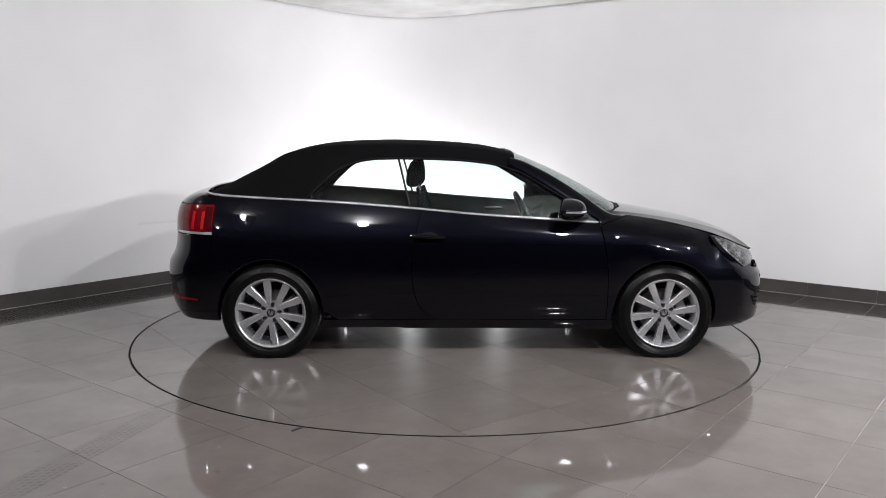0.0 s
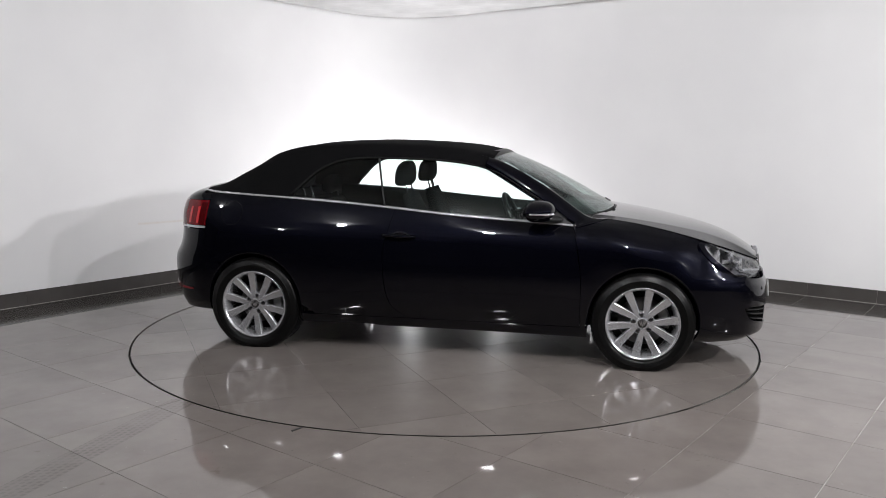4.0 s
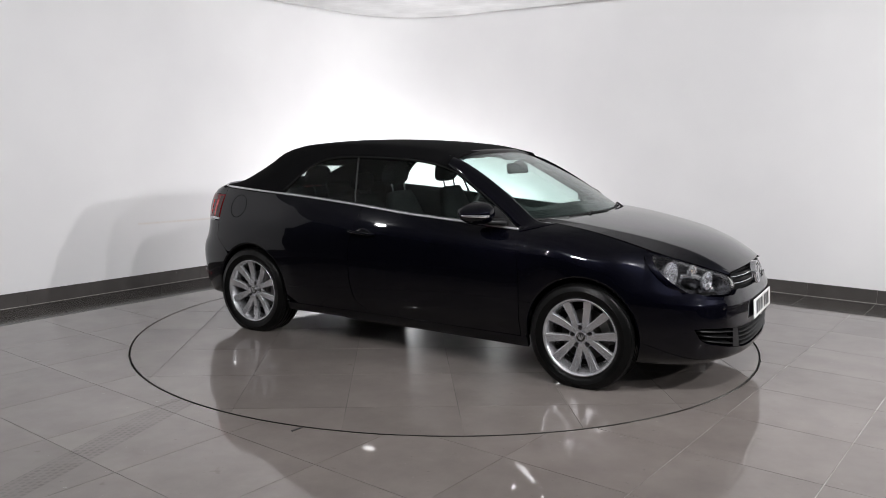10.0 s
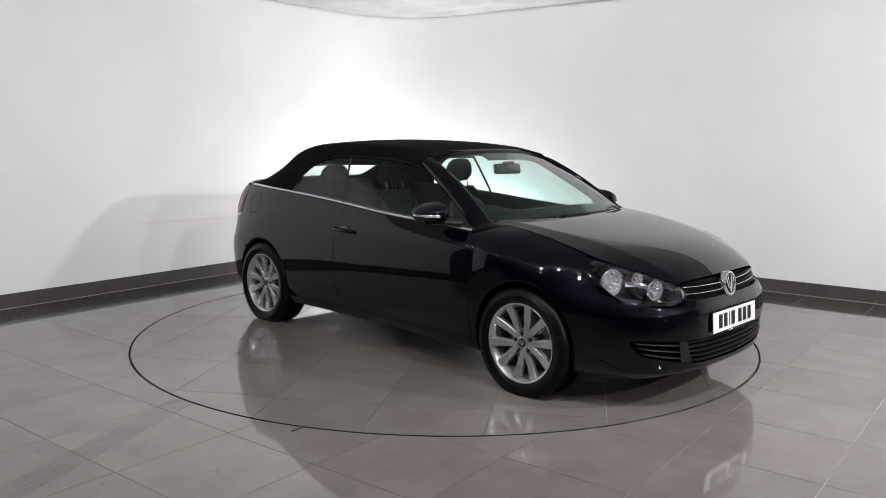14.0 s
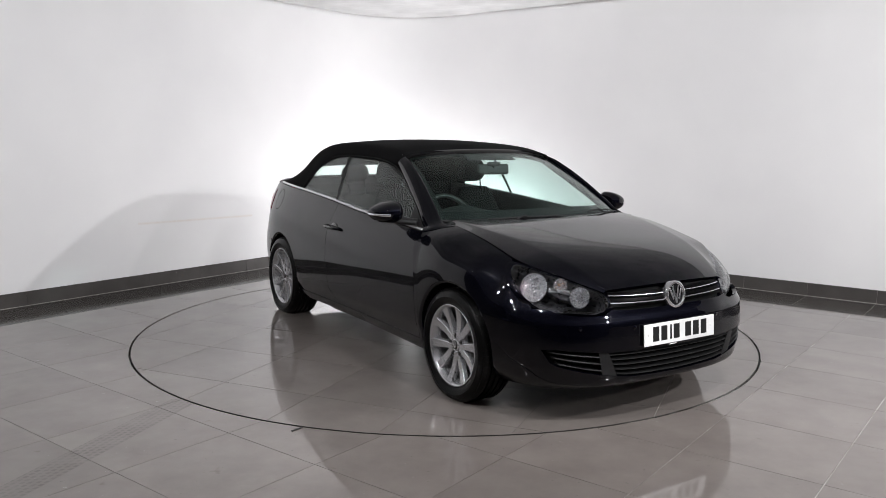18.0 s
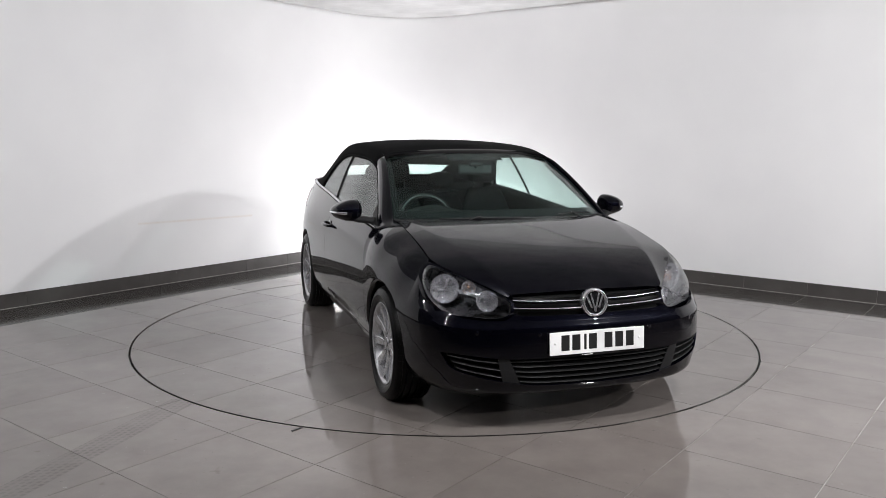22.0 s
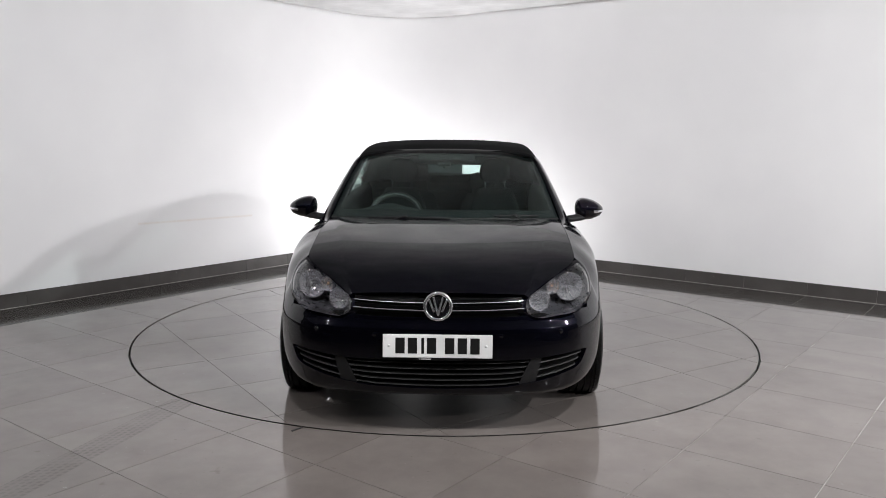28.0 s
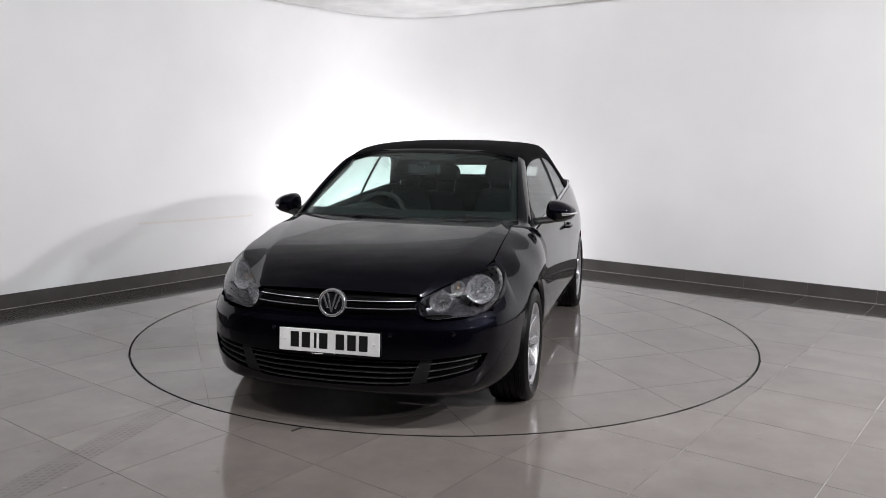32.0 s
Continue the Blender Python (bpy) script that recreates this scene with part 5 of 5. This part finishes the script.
def roof_section(x, n=31):
    zc = ROOF_C(x)
    z0 = min(roof_low(x), zc - 0.004)
    back = max(0.0, min(1.0, (-1.1 - x) / 0.6))
    y0 = glass_y(max(x, -1.62), z0) + 0.010
    if x > 0.2:
        y0 = lerp(glass_y(0.2, z0) + 0.010, 0.612, (x - 0.2) / 0.11)
    zs = zc - lerp(0.030, 0.006, back)            # shoulder height
    zs = max(zs, z0 + 0.002)
    ysh = glass_y(max(x, -1.62), zs) + 0.012
    ysh = min(ysh, lerp(0.560, 0.50, back))
    pts = [Vector((x, y0, z0)), Vector((x, lerp(y0, ysh, 0.5) + 0.010, lerp(z0, zs, 0.55))), Vector((x, ysh, zs)), Vector((x, ysh * 0.72, lerp(zs, zc, 0.62))), Vector((x, ysh * 0.36, lerp(zs, zc, 0.93))), Vector((x, 0, zc))]
    return spline(pts, n)


cols = []
for x in xs:
    h = roof_section(x)
    cols.append([Vector((p.x, -p.y, p.z)) for p in h] + h[-2::-1])
# leave out the rear window
bm = bmesh.new()
V = [[bm.verts.new(p) for p in c] for c in cols]
mid = len(cols[0]) // 2
WIN_I = (45, 52)
wj = [j for j in range(len(cols[0])) if abs(cols[47][j].y) < 0.475]
for i in range(len(cols) - 1):
    for j in range(len(cols[0]) - 1):
        if WIN_I[0] <= i < WIN_I[1] and wj[0] <= j < wj[-1]:
            continue
        bm.faces.new((V[i][j], V[i + 1][j], V[i + 1][j + 1], V[i][j + 1]))
bmesh.ops.recalc_face_normals(bm, faces=bm.faces)
bm.normal_update()
if sum(f.normal.z for f in bm.faces) < 0:
    bmesh.ops.reverse_faces(bm, faces=bm.faces)
bmesh.ops.solidify(bm, geom=bm.faces[:], thickness=0.014)
roof = part("cloth_roof", bm, CLOTH, car, "closed black cloth roof", True)
gw = [[V2.copy() - Vector((0.003, 0, 0.006)) for V2 in c[wj[0]:wj[-1] + 1]] for c in cols[WIN_I[0]:WIN_I[1] + 1]]
slab("rear_window", gw, SIDEGLASS, roof, 0.004, "small rear window set in the cloth")
# silver strip round the back of the cloth
line = mirror_curve(STRIP, 50)
part("belt_strip", tube(line, 0.008, 8), SATIN, car, "satin silver strip behind the roof", True)

# ---- mirrors ----
def door_mirror(s):
    bm = bmesh.new()
    bmesh.ops.create_uvsphere(bm, u_segments=36, v_segments=20, radius=1)
    for v in bm.verts:
        x, y, z = v.co
        x = math.copysign(abs(x) ** 0.8, x)
        y = math.copysign(abs(y) ** (0.9 if y > 0 else 0.6), y)
        z = math.copysign(abs(z) ** 0.82, z)
        if x < 0:
            x *= 0.42
        v.co = (x * 0.122, y * 0.092, z * 0.075)
        # deep by the door, drawn out to a low tip
        t = (y + 1) / 2
        v.co.z *= lerp(1.0, 0.48, t ** 1.8) if z > 0 else lerp(0.98, 0.62, t ** 1.6)
        v.co.z -= 0.006 * t
        v.co.x += -0.034 * t * t
    for v in bm.verts:
        v.co = Vector((v.co.x + 0.622, s * (v.co.y + 0.930), v.co.z + 0.986))
    m = part("door_mirror", bm, PAINT, car, "glossy black door mirror with clear indicator strip", True)
    # indicator strip round the front
    g = []
    for k in range(20):
        a = lerp(0.15, 1.65, k / 19)
        t = (math.sin(a) + 1) / 2
        px, py = 0.622 + 0.1225 * max(0.0, math.cos(a)) ** 0.8 - 0.034 * t * t, 0.930 + 0.0933 * math.copysign(abs(math.sin(a)) ** (0.9 if a > 0 else 0.6), math.sin(a))
        w = 0.008 * (1 - (k / 19) * 0.35)
        zi = 0.968 + 0.006 * t
        g.append([Vector((px, py, zi - w)), Vector((px + 0.004 * math.cos(a), py + 0.004 * math.sin(a), zi)), Vector((px, py, zi + w))])
    panel("indicator", side_of(g, s), REFLECTOR, m, "clear side indicator lens", gap=0, flange=0.004)
    # lower shell and arm
    bm = tube(spline([(0.620, s * 0.99, 0.947), (0.645, s * 0.94, 0.938), (0.672, s * 0.88, 0.933), (0.705, s * 0.83, 0.930), (0.75, s * 0.775, 0.925)], 14), [0.012] * 3 + [0.018] * 4 + [0.022] * 7, 14, 1.9)
    part("mirror_arm", bm, PLASTIC, m, "black plastic mirror arm", True)
    bm = bmesh.new()
    bmesh.ops.create_circle(bm, cap_ends=True, segments=32, radius=1)
    for v in bm.verts:
        x, y, z = v.co
        v.co = (0.5695 - 0.022 * (x + 1) / 2, s * (0.929 + 0.072 * math.copysign(abs(x) ** 0.7, x)), 0.985 + 0.048 * math.copysign(abs(y) ** 0.7, y) * (1 - 0.22 * (x + 1)))
    part("mirror_glass", bm, REFLECTOR, m, "mirror glass")
    # plastic sail in the window corner
    gg = []
    for k in range(9):
        x = lerp(0.835, 0.66, k / 8)
        lo, hi = BELT(x) + 0.002, PILLAR_F(x) - 0.002
        gg.append([Vector((x, glass_y(x, lerp(lo, hi, j / 5)) + 0.009, lerp(lo, hi, j / 5))) for j in range(6)])
    panel("mirror_sail", side_of(gg, s), PLASTIC, m, "black plastic mirror base", gap=0, flange=0.012)


for s in (1, -1):
    door_mirror(s)

# ---- wipers ----
def on_screen(v_across, v_up, lift):
    j = (v_across + 1) * 16
    j0 = min(31, int(j))
    a, b = SCREEN_GRID[j0], SCREEN_GRID[j0 + 1]
    k = v_up * 12
    k0 = min(11, int(k))
    p = a[k0].lerp(a[k0 + 1], k - k0).lerp(b[k0].lerp(b[k0 + 1], k - k0), j - j0)
    return p + Vector((0.42, 0, 0.9)).normalized() * lift


for va, vb, up, lift in ((-0.62, 0.05, -0.004, 0.004), (0.40, 0.78, 0.010, 0.005)):
    path = [on_screen(lerp(va, vb, k / 12), max(0.0, up + 0.008 * math.sin(math.pi * k / 12)), lift) + Vector((0.012, 0, -0.008 if up < 0 else 0.0)) for k in range(13)]
    blade = part("wiper", tube(path, 0.005, 6, 0.7), PLASTIC, car, "black wiper blade at rest", True)
    arm = [path[2 if up < 0 else 8] + Vector((0.05, 0.02, -0.035)), path[5] + Vector((0.01, 0, 0.004)), path[6] + Vector((0.0, 0, 0.006))]
    part("wiper_arm", tube(spline(arm, 8), 0.006, 6, 1.2), PLASTIC, blade, "black wiper arm", True)

# ---- wheels ----
WHEEL_Z = 0.2975                       # the axle, under the car's weight


def build_wheel(at, s, spin):
    """A ten-spoke silver wheel; its outer face looks along +y before it is placed."""
    W = 0.112
    rim = lathe([(r * 0.985, h) for r, h in ((0.196, -0.10), (0.206, -0.095), (0.200, -0.06), (0.204, 0.02), (0.212, 0.055), (0.220, 0.082), (0.2315, 0.094), (0.2335, 0.101), (0.230, 0.104), (0.222, 0.098), (0.214, 0.088), (0.205, 0.06), (0.197, 0.02), (0.193, -0.06))], 64)
    wheel = part("wheel", rim, ALLOY, car, "silver ten-spoke alloy wheel", True)
    prof = [(0.212, -0.085), (0.232, -0.104), (0.262, -0.112), (0.290, -0.106), (0.303, -0.095), (0.308, -0.085)]
    for c in (-0.052, -0.017, 0.017, 0.052):
        prof += [(0.3095, c - 0.006), (0.302, c - 0.005), (0.302, c + 0.005), (0.3095, c + 0.006)]
    prof += [(0.308, 0.085), (0.303, 0.095), (0.290, 0.106), (0.270, 0.112), (0.2685, 0.1135), (0.266, 0.1125), (0.248, 0.110), (0.236, 0.103), (0.231, 0.094), (0.216, 0.085)]
    prof = [(r - 0.003 + (r - 0.212) * 0.105, h) for r, h in prof]
    bm = lathe(prof, 96)
    # the tyre sits flat on the floor and bulges a little there
    for v in bm.verts:
        if v.co.z < -0.20:
            v.co.y *= 1 + 0.06 * min(1.0, (-0.20 - v.co.z) / 0.06)
        v.co.z = max(v.co.z, 0.0008 - WHEEL_Z)
    tyre = part("tyre", bm, RUBBER, wheel, "black low-profile tyre", True)
    sharpen(tyre, 50)
    # shoulder blocks
    bm = bmesh.new()
    for k in range(64):
        for sgn in (1, -1):
            m = Matrix.Rotation(2 * math.pi * (k + (0.5 if sgn < 0 else 0)) / 64, 4, "Y") @ Matrix.Translation((0.3108, sgn * 0.086, 0)) @ Matrix.Rotation(sgn * 0.45, 4, "Z")
            if (m @ Vector((0, 0, 0))).z > 0.012 - WHEEL_Z:
                box(bm, -0.006, 0.0035, -0.014, 0.012, -0.011, 0.011, m)
    tagged(part("tread_rest", bm, RUBBER, wheel, "shoulder tread blocks"), kind="stuff")
    for k in range(10):
        a = radians(72 + spin + 36 * k)
        # each spoke: flat face, bevelled flanks, slightly dished
        bm = bmesh.new()
        rows = []
        lean = radians(5) * (1 if k % 2 else -1)
        for q in range(9):
            t = q / 8
            r = lerp(0.040, 0.221, t)
            w = lerp(0.0150, 0.0248, t)
            f = lerp(0.076, 0.093, t) - 0.010 * math.sin(math.pi * t)
            off = math.tan(lean) * (0.221 - r) * 0.55
            row = []
            for dw, dh in ((-w - 0.004, -0.024), (-w - 0.001, -0.003), (-w + 0.003, 0.0), (w - 0.003, 0.0), (w + 0.001, -0.003), (w + 0.004, -0.024)):
                row.append(bm.verts.new((r, f + dh, dw + off)))
            rows.append(row)
        for r0, r1 in zip(rows, rows[1:]):
            for c in range(5):
                bm.faces.new((r0[c], r0[c + 1], r1[c + 1], r1[c]))
            bm.faces.new((r0[5], r0[0], r1[0], r1[5]))
        bm.faces.new(rows[0])
        bm.faces.new(rows[-1])
        bmesh.ops.recalc_face_normals(bm, faces=bm.faces)
        bmesh.ops.transform(bm, matrix=Matrix.Rotation(-a, 4, "Y"), verts=bm.verts)
        sharpen(part("spoke", bm, ALLOY, wheel), 25)
    hubm = lathe([(0.0, 0.062), (0.030, 0.062), (0.034, 0.070), (0.05, 0.071), (0.068, 0.068), (0.076, 0.058), (0.078, 0.03)], 40)
    part("hub", hubm, ALLOY, wheel, "silver wheel hub", True)
    cap = part("hub_cap", lathe([(0.0, 0.079), (0.026, 0.078), (0.0285, 0.080), (0.0325, 0.079), (0.034, 0.072), (0.034, 0.06)], 36), CHROME, wheel, "chrome-ringed hub cap", True)
    part("hub_cap_disc", lathe([(0.0, 0.0805), (0.0265, 0.0797), (0.0268, 0.078)], 30), GLOSS, wheel, "black hub cap centre", True)
    bm = bmesh.new()
    for y, tall, lean in ((-0.0135, 0.026, 22), (0.0135, 0.026, -22), (-0.0048, 0.038, 15), (0.0048, 0.038, -15)):
        box(bm, -0.0022, 0.0022, 0.0803, 0.0822, -tall / 2, tall / 2, Matrix.Translation((y, 0, 0)) @ Matrix.Rotation(radians(-lean), 4, "Y"))
    part("hub_cap_bars", bm, CHROME, wheel, "plain chrome bars on the cap")
    for k in range(5):
        a = radians(90 + spin + 72 * k)
        c = Vector((0.0545 * math.cos(a), 0, 0.0545 * math.sin(a)))
        ob = part("bolt_well", lathe([(0.016, 0.0735), (0.0175, 0.075), (0.0190, 0.0735), (0.0195, 0.066)], 18), ALLOY, wheel, smooth=True)
        ob.location = c
        ob = part("wheel_bolt", lathe([(0.0, 0.0762), (0.011, 0.0758), (0.0135, 0.073), (0.0155, 0.0722), (0.0155, 0.066)], 12), GLOSS, wheel, "black bolt cap", True)
        ob.location = c
    part("valve", tube([(0.0, 0.086, -0.2), (0.0, 0.092, -0.185)], 0.004, 8), PLASTIC, wheel, "black valve stem")
    front = at[0] > 0
    dr = 0.150 if front else 0.138
    part("brake_disc", lathe([(0.06, 0.028), (0.075, 0.022), (0.078, -0.002), (dr, -0.002), (dr, -0.022), (0.07, -0.022)], 56), DISC, wheel, "steel brake disc", True)
    bm = bmesh.new()
    rows = []
    for k in range(9):
        a = radians(lerp(-26, 26, k / 8) + (12 if s > 0 else 168))
        rows.append([bm.verts.new((r * math.cos(a), h, r * math.sin(a))) for r, h in ((0.105, 0.012), (0.160, 0.016), (0.172, -0.005), (0.168, -0.05), (0.105, -0.05))])
    for r0, r1 in zip(rows, rows[1:]):
        for c in range(5):
            bm.faces.new((r0[c], r0[(c + 1) % 5], r1[(c + 1) % 5], r1[c]))
    bm.faces.new(rows[0])
    bm.faces.new(rows[-1])
    bmesh.ops.recalc_face_normals(bm, faces=bm.faces)
    sharpen(part("caliper", bm, CAST, wheel, "cast grey brake caliper"))
    part("backing_plate", lathe([(0.0, -0.03), (0.188, -0.03), (0.190, -0.05), (0.0, -0.055)], 40), LINER, wheel, "dark brake backing plate")
    wheel.matrix_basis = Matrix.Translation(at) @ (Matrix() if s > 0 else Matrix.Rotation(math.pi, 4, "Z"))
    return wheel


WHEEL_Y = 0.770
for x in (HUB_F, HUB_R):
    for s in (1, -1):
        build_wheel((x, s * WHEEL_Y, WHEEL_Z), s, s * (8 if x > 0 else -12))

# ---- underbody and cabin tub ----
bm = bmesh.new()
rounded(bm, (1.85, 1.42, 0.08), (0.0, 0, 0.262), 0.03, 2)
part("floor_pan", bm, LINER, car, "black underbody")
bm = bmesh.new()
rounded(bm, (1.20, 1.16, 0.36), (1.40, 0, 0.376), 0.05, 2)
part("engine_undertray", bm, LINER, car, "black engine undertray")
bm = bmesh.new()
rounded(bm, (0.85, 1.0, 0.36), (-1.45, 0, 0.52), 0.05, 2)
part("boot_floor", bm, LINER, car, "black boot floor")
part("exhaust_box", tube([(-1.80, -0.35, 0.37), (-1.80, 0.35, 0.37)], 0.07, 16, 1.4), CAST, car, "grey exhaust silencer", True)
bm = bmesh.new()
box(bm, 0.86, 0.90, -0.68, 0.68, 0.23, 0.86)
part("bulkhead", bm, LINER, car, "black bulkhead")
bm = bmesh.new()
box(bm, -1.22, -1.18, -0.72, 0.72, 0.25, 1.045)
part("rear_bulkhead", bm, CARPET, car, "black carpeted rear bulkhead")
bm = bmesh.new()
rounded(bm, (0.46, 1.30, 0.03), (-1.40, 0, 0.965), 0.01, 2)
part("roof_well_cover", bm, CARPET, car, "black cover behind the rear seats")
for s in (1, -1):
    g = []
    for k in range(26):
        x = lerp(0.84, -1.18, k / 25)
        zt = BELT(x) - 0.004
        y = side_y(x, zt)
        g.append([Vector((x, y - 0.012, zt + 0.004)), Vector((x, y - 0.06, zt + 0.008)), Vector((x, y - 0.085, zt - 0.03)), Vector((x, y - 0.095, zt - 0.16)), Vector((x, y - 0.06 - 0.02, zt - 0.30)), Vector((x, y - 0.07, 0.25))])
    panel("door_card", side_of(g, s), DASH, car, "dark interior door trim", gap=0, flange=0)
    bm = bmesh.new()
    rounded(bm, (0.62, 0.07, 0.05), (0.10, s * 0.665, 0.77), 0.02, 3)
    part("armrest", bm, DASH, car, "dark door armrest")
    bm = tube([(0.36, s * 0.69, 0.86), (0.30, s * 0.675, 0.862), (0.24, s * 0.675, 0.858), (0.22, s * 0.69, 0.855)], 0.009, 8)
    part("inner_handle", bm, SATIN, car, "silver inner door handle", True)

# dashboard
g = []
for k in range(27):
    y = lerp(-0.70, 0.70, k / 26)
    c = 1 - (abs(y) / 0.75) ** 2
    hood = 0.05 * math.exp(-((y + 0.37) / 0.16) ** 2)
    g.append([Vector((0.93 + 0.10 * c, y, 0.944)), Vector((0.78, y, 0.960)), Vector((0.62, y, 0.955 + hood)), Vector((0.545, y, 0.940 + hood)), Vector((0.525, y, 0.88 + hood * 0.5)), Vector((0.56, y, 0.80)), Vector((0.55, y, 0.70)), Vector((0.66, y, 0.52)), Vector((0.80, y, 0.40))])
dash = panel("dashboard", g, DASH, car, "dark soft-touch dashboard", gap=0, flange=0)
for y in (-0.62, -0.10, 0.06, 0.62):
    bm = bmesh.new()
    rounded(bm, (0.012, 0.11, 0.055), (0.532, y, 0.85), 0.005, 2)
    part("air_vent", bm, GLOSS, dash, "black air vent")
bm = bmesh.new()
rounded(bm, (0.015, 0.19, 0.12), (0.548, -0.02, 0.745), 0.006, 2)
part("radio", bm, GLOSS, dash, "gloss black radio")
bm = bmesh.new()
rounded(bm, (0.70, 0.22, 0.16), (0.15, 0, 0.46), 0.04, 3)
part("centre_console", bm, DASH, car, "dark centre console")
part("gear_lever", tube([(0.22, 0, 0.52), (0.20, 0, 0.62)], 0.02, 10), DASH, car, "dark gear lever", True)

# steering wheel (driver sits on the car's right)
SW = Matrix.Translation((0.43, -0.345, 0.885)) @ Matrix.Rotation(radians(-26), 4, "Y")
bm = lathe([(0.180 + 0.0155 * math.cos(a), 0.0155 * math.sin(a)) for a in [2 * math.pi * k / 10 for k in range(10)]], 48, "X", closed=True)
sw = part("steering_wheel", bm, plain("steering_leather", (0.012, 0.012, 0.012), 0.3, grain=0.2, scale=400), car, "black leather steering wheel", True)
sw.matrix_basis = SW
bm = bmesh.new()
rounded(bm, (0.05, 0.15, 0.12), (0.015, 0, -0.01), 0.02, 3)
part("airbag_boss", bm, DASH, sw, "dark steering wheel boss")
for a in (0, 180, 270):
    d = Vector((0, math.cos(radians(a)), math.sin(radians(a))))
    part("wheel_spoke", tube([d * 0.06 + Vector((0.01, 0, 0)), d * 0.175], 0.013, 8, 1.4, (1, 0, 0)), SATIN, sw, "silver steering wheel spoke", True)
part("steering_column", tube([(0.02, 0, 0), (0.20, 0, 0)], 0.04, 12), DASH, sw, "dark steering column")
for sg in (1, -1):
    part("column_stalk", tube([(0.05, 0, 0.01), (0.04, sg * 0.16, 0.02)], 0.008, 8), DASH, sw, "dark column stalk", True)

# seats
def build_seat(x, y, rear=False, lift=0.0):
    h = 0.0
    bm = bmesh.new()
    rounded(bm, (0.50, 0.50, 0.16), (0, 0, 0.40), 0.06, 4)
    seat = part("seat", bm, SEATCLOTH, car, "dark grey cloth front seat" if not rear else "dark grey cloth rear seat", True)
    bm = bmesh.new()
    lean = radians(-18)
    m = Matrix.Translation((-0.20, 0, 0.42)) @ Matrix.Rotation(lean, 4, "Y")
    rows = []
    for k in range(13):
        t = k / 12
        w = (0.25 * (1 - 0.46 * t ** 2.2)) * (1 if t < 0.97 else 0.9)
        zz = t * (0.658 if not rear else 0.56)
        dep = 0.06 * (1 - 0.35 * t)
        sec = []
        for q in range(20):
            a = 2 * math.pi * q / 20
            yy = math.copysign(abs(math.cos(a)) ** 0.55, math.cos(a)) * w
            xx = math.copysign(abs(math.sin(a)) ** 0.6, math.sin(a)) * dep
            if xx > 0:
                xx += 0.03 * (abs(yy) / 0.25) ** 3
            sec.append(bm.verts.new((xx, yy, zz)))
        rows.append(sec)
    for r0, r1 in zip(rows, rows[1:]):
        for q in range(20):
            bm.faces.new((r0[q], r0[(q + 1) % 20], r1[(q + 1) % 20], r1[q]))
    bm.faces.new(rows[0])
    bm.faces.new(rows[-1])
    bmesh.ops.recalc_face_normals(bm, faces=bm.faces)
    bmesh.ops.transform(bm, matrix=m, verts=bm.verts)
    part("backrest", bm, SEATCLOTH, seat, "", True)
    top = 0.658 if not rear else 0.56
    bm = bmesh.new()
    bmesh.ops.create_uvsphere(bm, u_segments=24, v_segments=14, radius=1)
    for v in bm.verts:
        xx, yy, zz = v.co
        v.co = (math.copysign(abs(xx) ** 0.8, xx) * (0.066 - 0.012 * zz) + 0.02 * zz, math.copysign(abs(yy) ** 0.6, yy) * (0.118 - 0.02 * max(0, zz)), math.copysign(abs(zz) ** 0.7, zz) * (0.09 if not rear else 0.072))
    hm = m @ Matrix.Translation((0.012, 0, top + (0.138 if not rear else 0.115 + lift))) @ Matrix.Rotation(radians(14), 4, "Y")
    bmesh.ops.transform(bm, matrix=hm, verts=bm.verts)
    part("headrest", bm, SEATCLOTH, seat, "dark grey headrest", True)
    for sg in (1, -1):
        a, b = m @ Vector((0.0, sg * 0.075, top - 0.01)), m @ Vector((0.01, sg * 0.075, top + (0.10 if not rear else 0.08 + lift)))
        part("headrest_post", tube([a, b], 0.006, 8), CHROME, seat, "chrome headrest post", True)
    seat.matrix_basis = Matrix.Translation((x, y, h))
    return seat


for y in (-0.355, 0.355):
    build_seat(0.085, y)
for y, lift in ((-0.272, 0.075), (0.272, 0.0)):
    build_seat(-0.72, y, True, lift)

# rear-view mirror and sun visors
bm = bmesh.new()
rounded(bm, (0.035, 0.235, 0.072), (0, 0, 0), 0.016, 4)
rv = part("rear_view_mirror", bm, PLASTIC, car, "black rear-view mirror under the header")
rv.matrix_basis = pose(0.455, -0.01, 1.222, 0, -10, -8)
part("mirror_stem", tube([(0.012, 0, 0.01), (0.022, 0, 0.032)], 0.012, 8), PLASTIC, rv, "black mirror stem", True)
bm = bmesh.new()
rounded(bm, (0.036, 0.09, 0.028), (0.018, 0, 0.034), 0.010, 3)
part("sensor_housing", bm, PLASTIC, rv, "black sensor housing")
for y in (-0.34, 0.34):
    bm = bmesh.new()
    rounded(bm, (0.15, 0.36, 0.018), (0, 0, 0), 0.008, 3)
    ob = part("sun_visor", bm, DASH, car, "dark folded sun visor")
    ob.matrix_basis = pose(0.205, y, 1.318, 0, 12, 0)


def motions():
    rows = [i * 1.0 for i in range(33)]
    walk(turntable, [(t, pose(0, 0, 0, 0, 0, turn_at(t))) for t in rows])
    walk(car, [(t, pose(0, 0, 0, 0, 0, turn_at(t)) @ pose(CAR_X, CAR_Y, 0)) for t in rows])


motions()
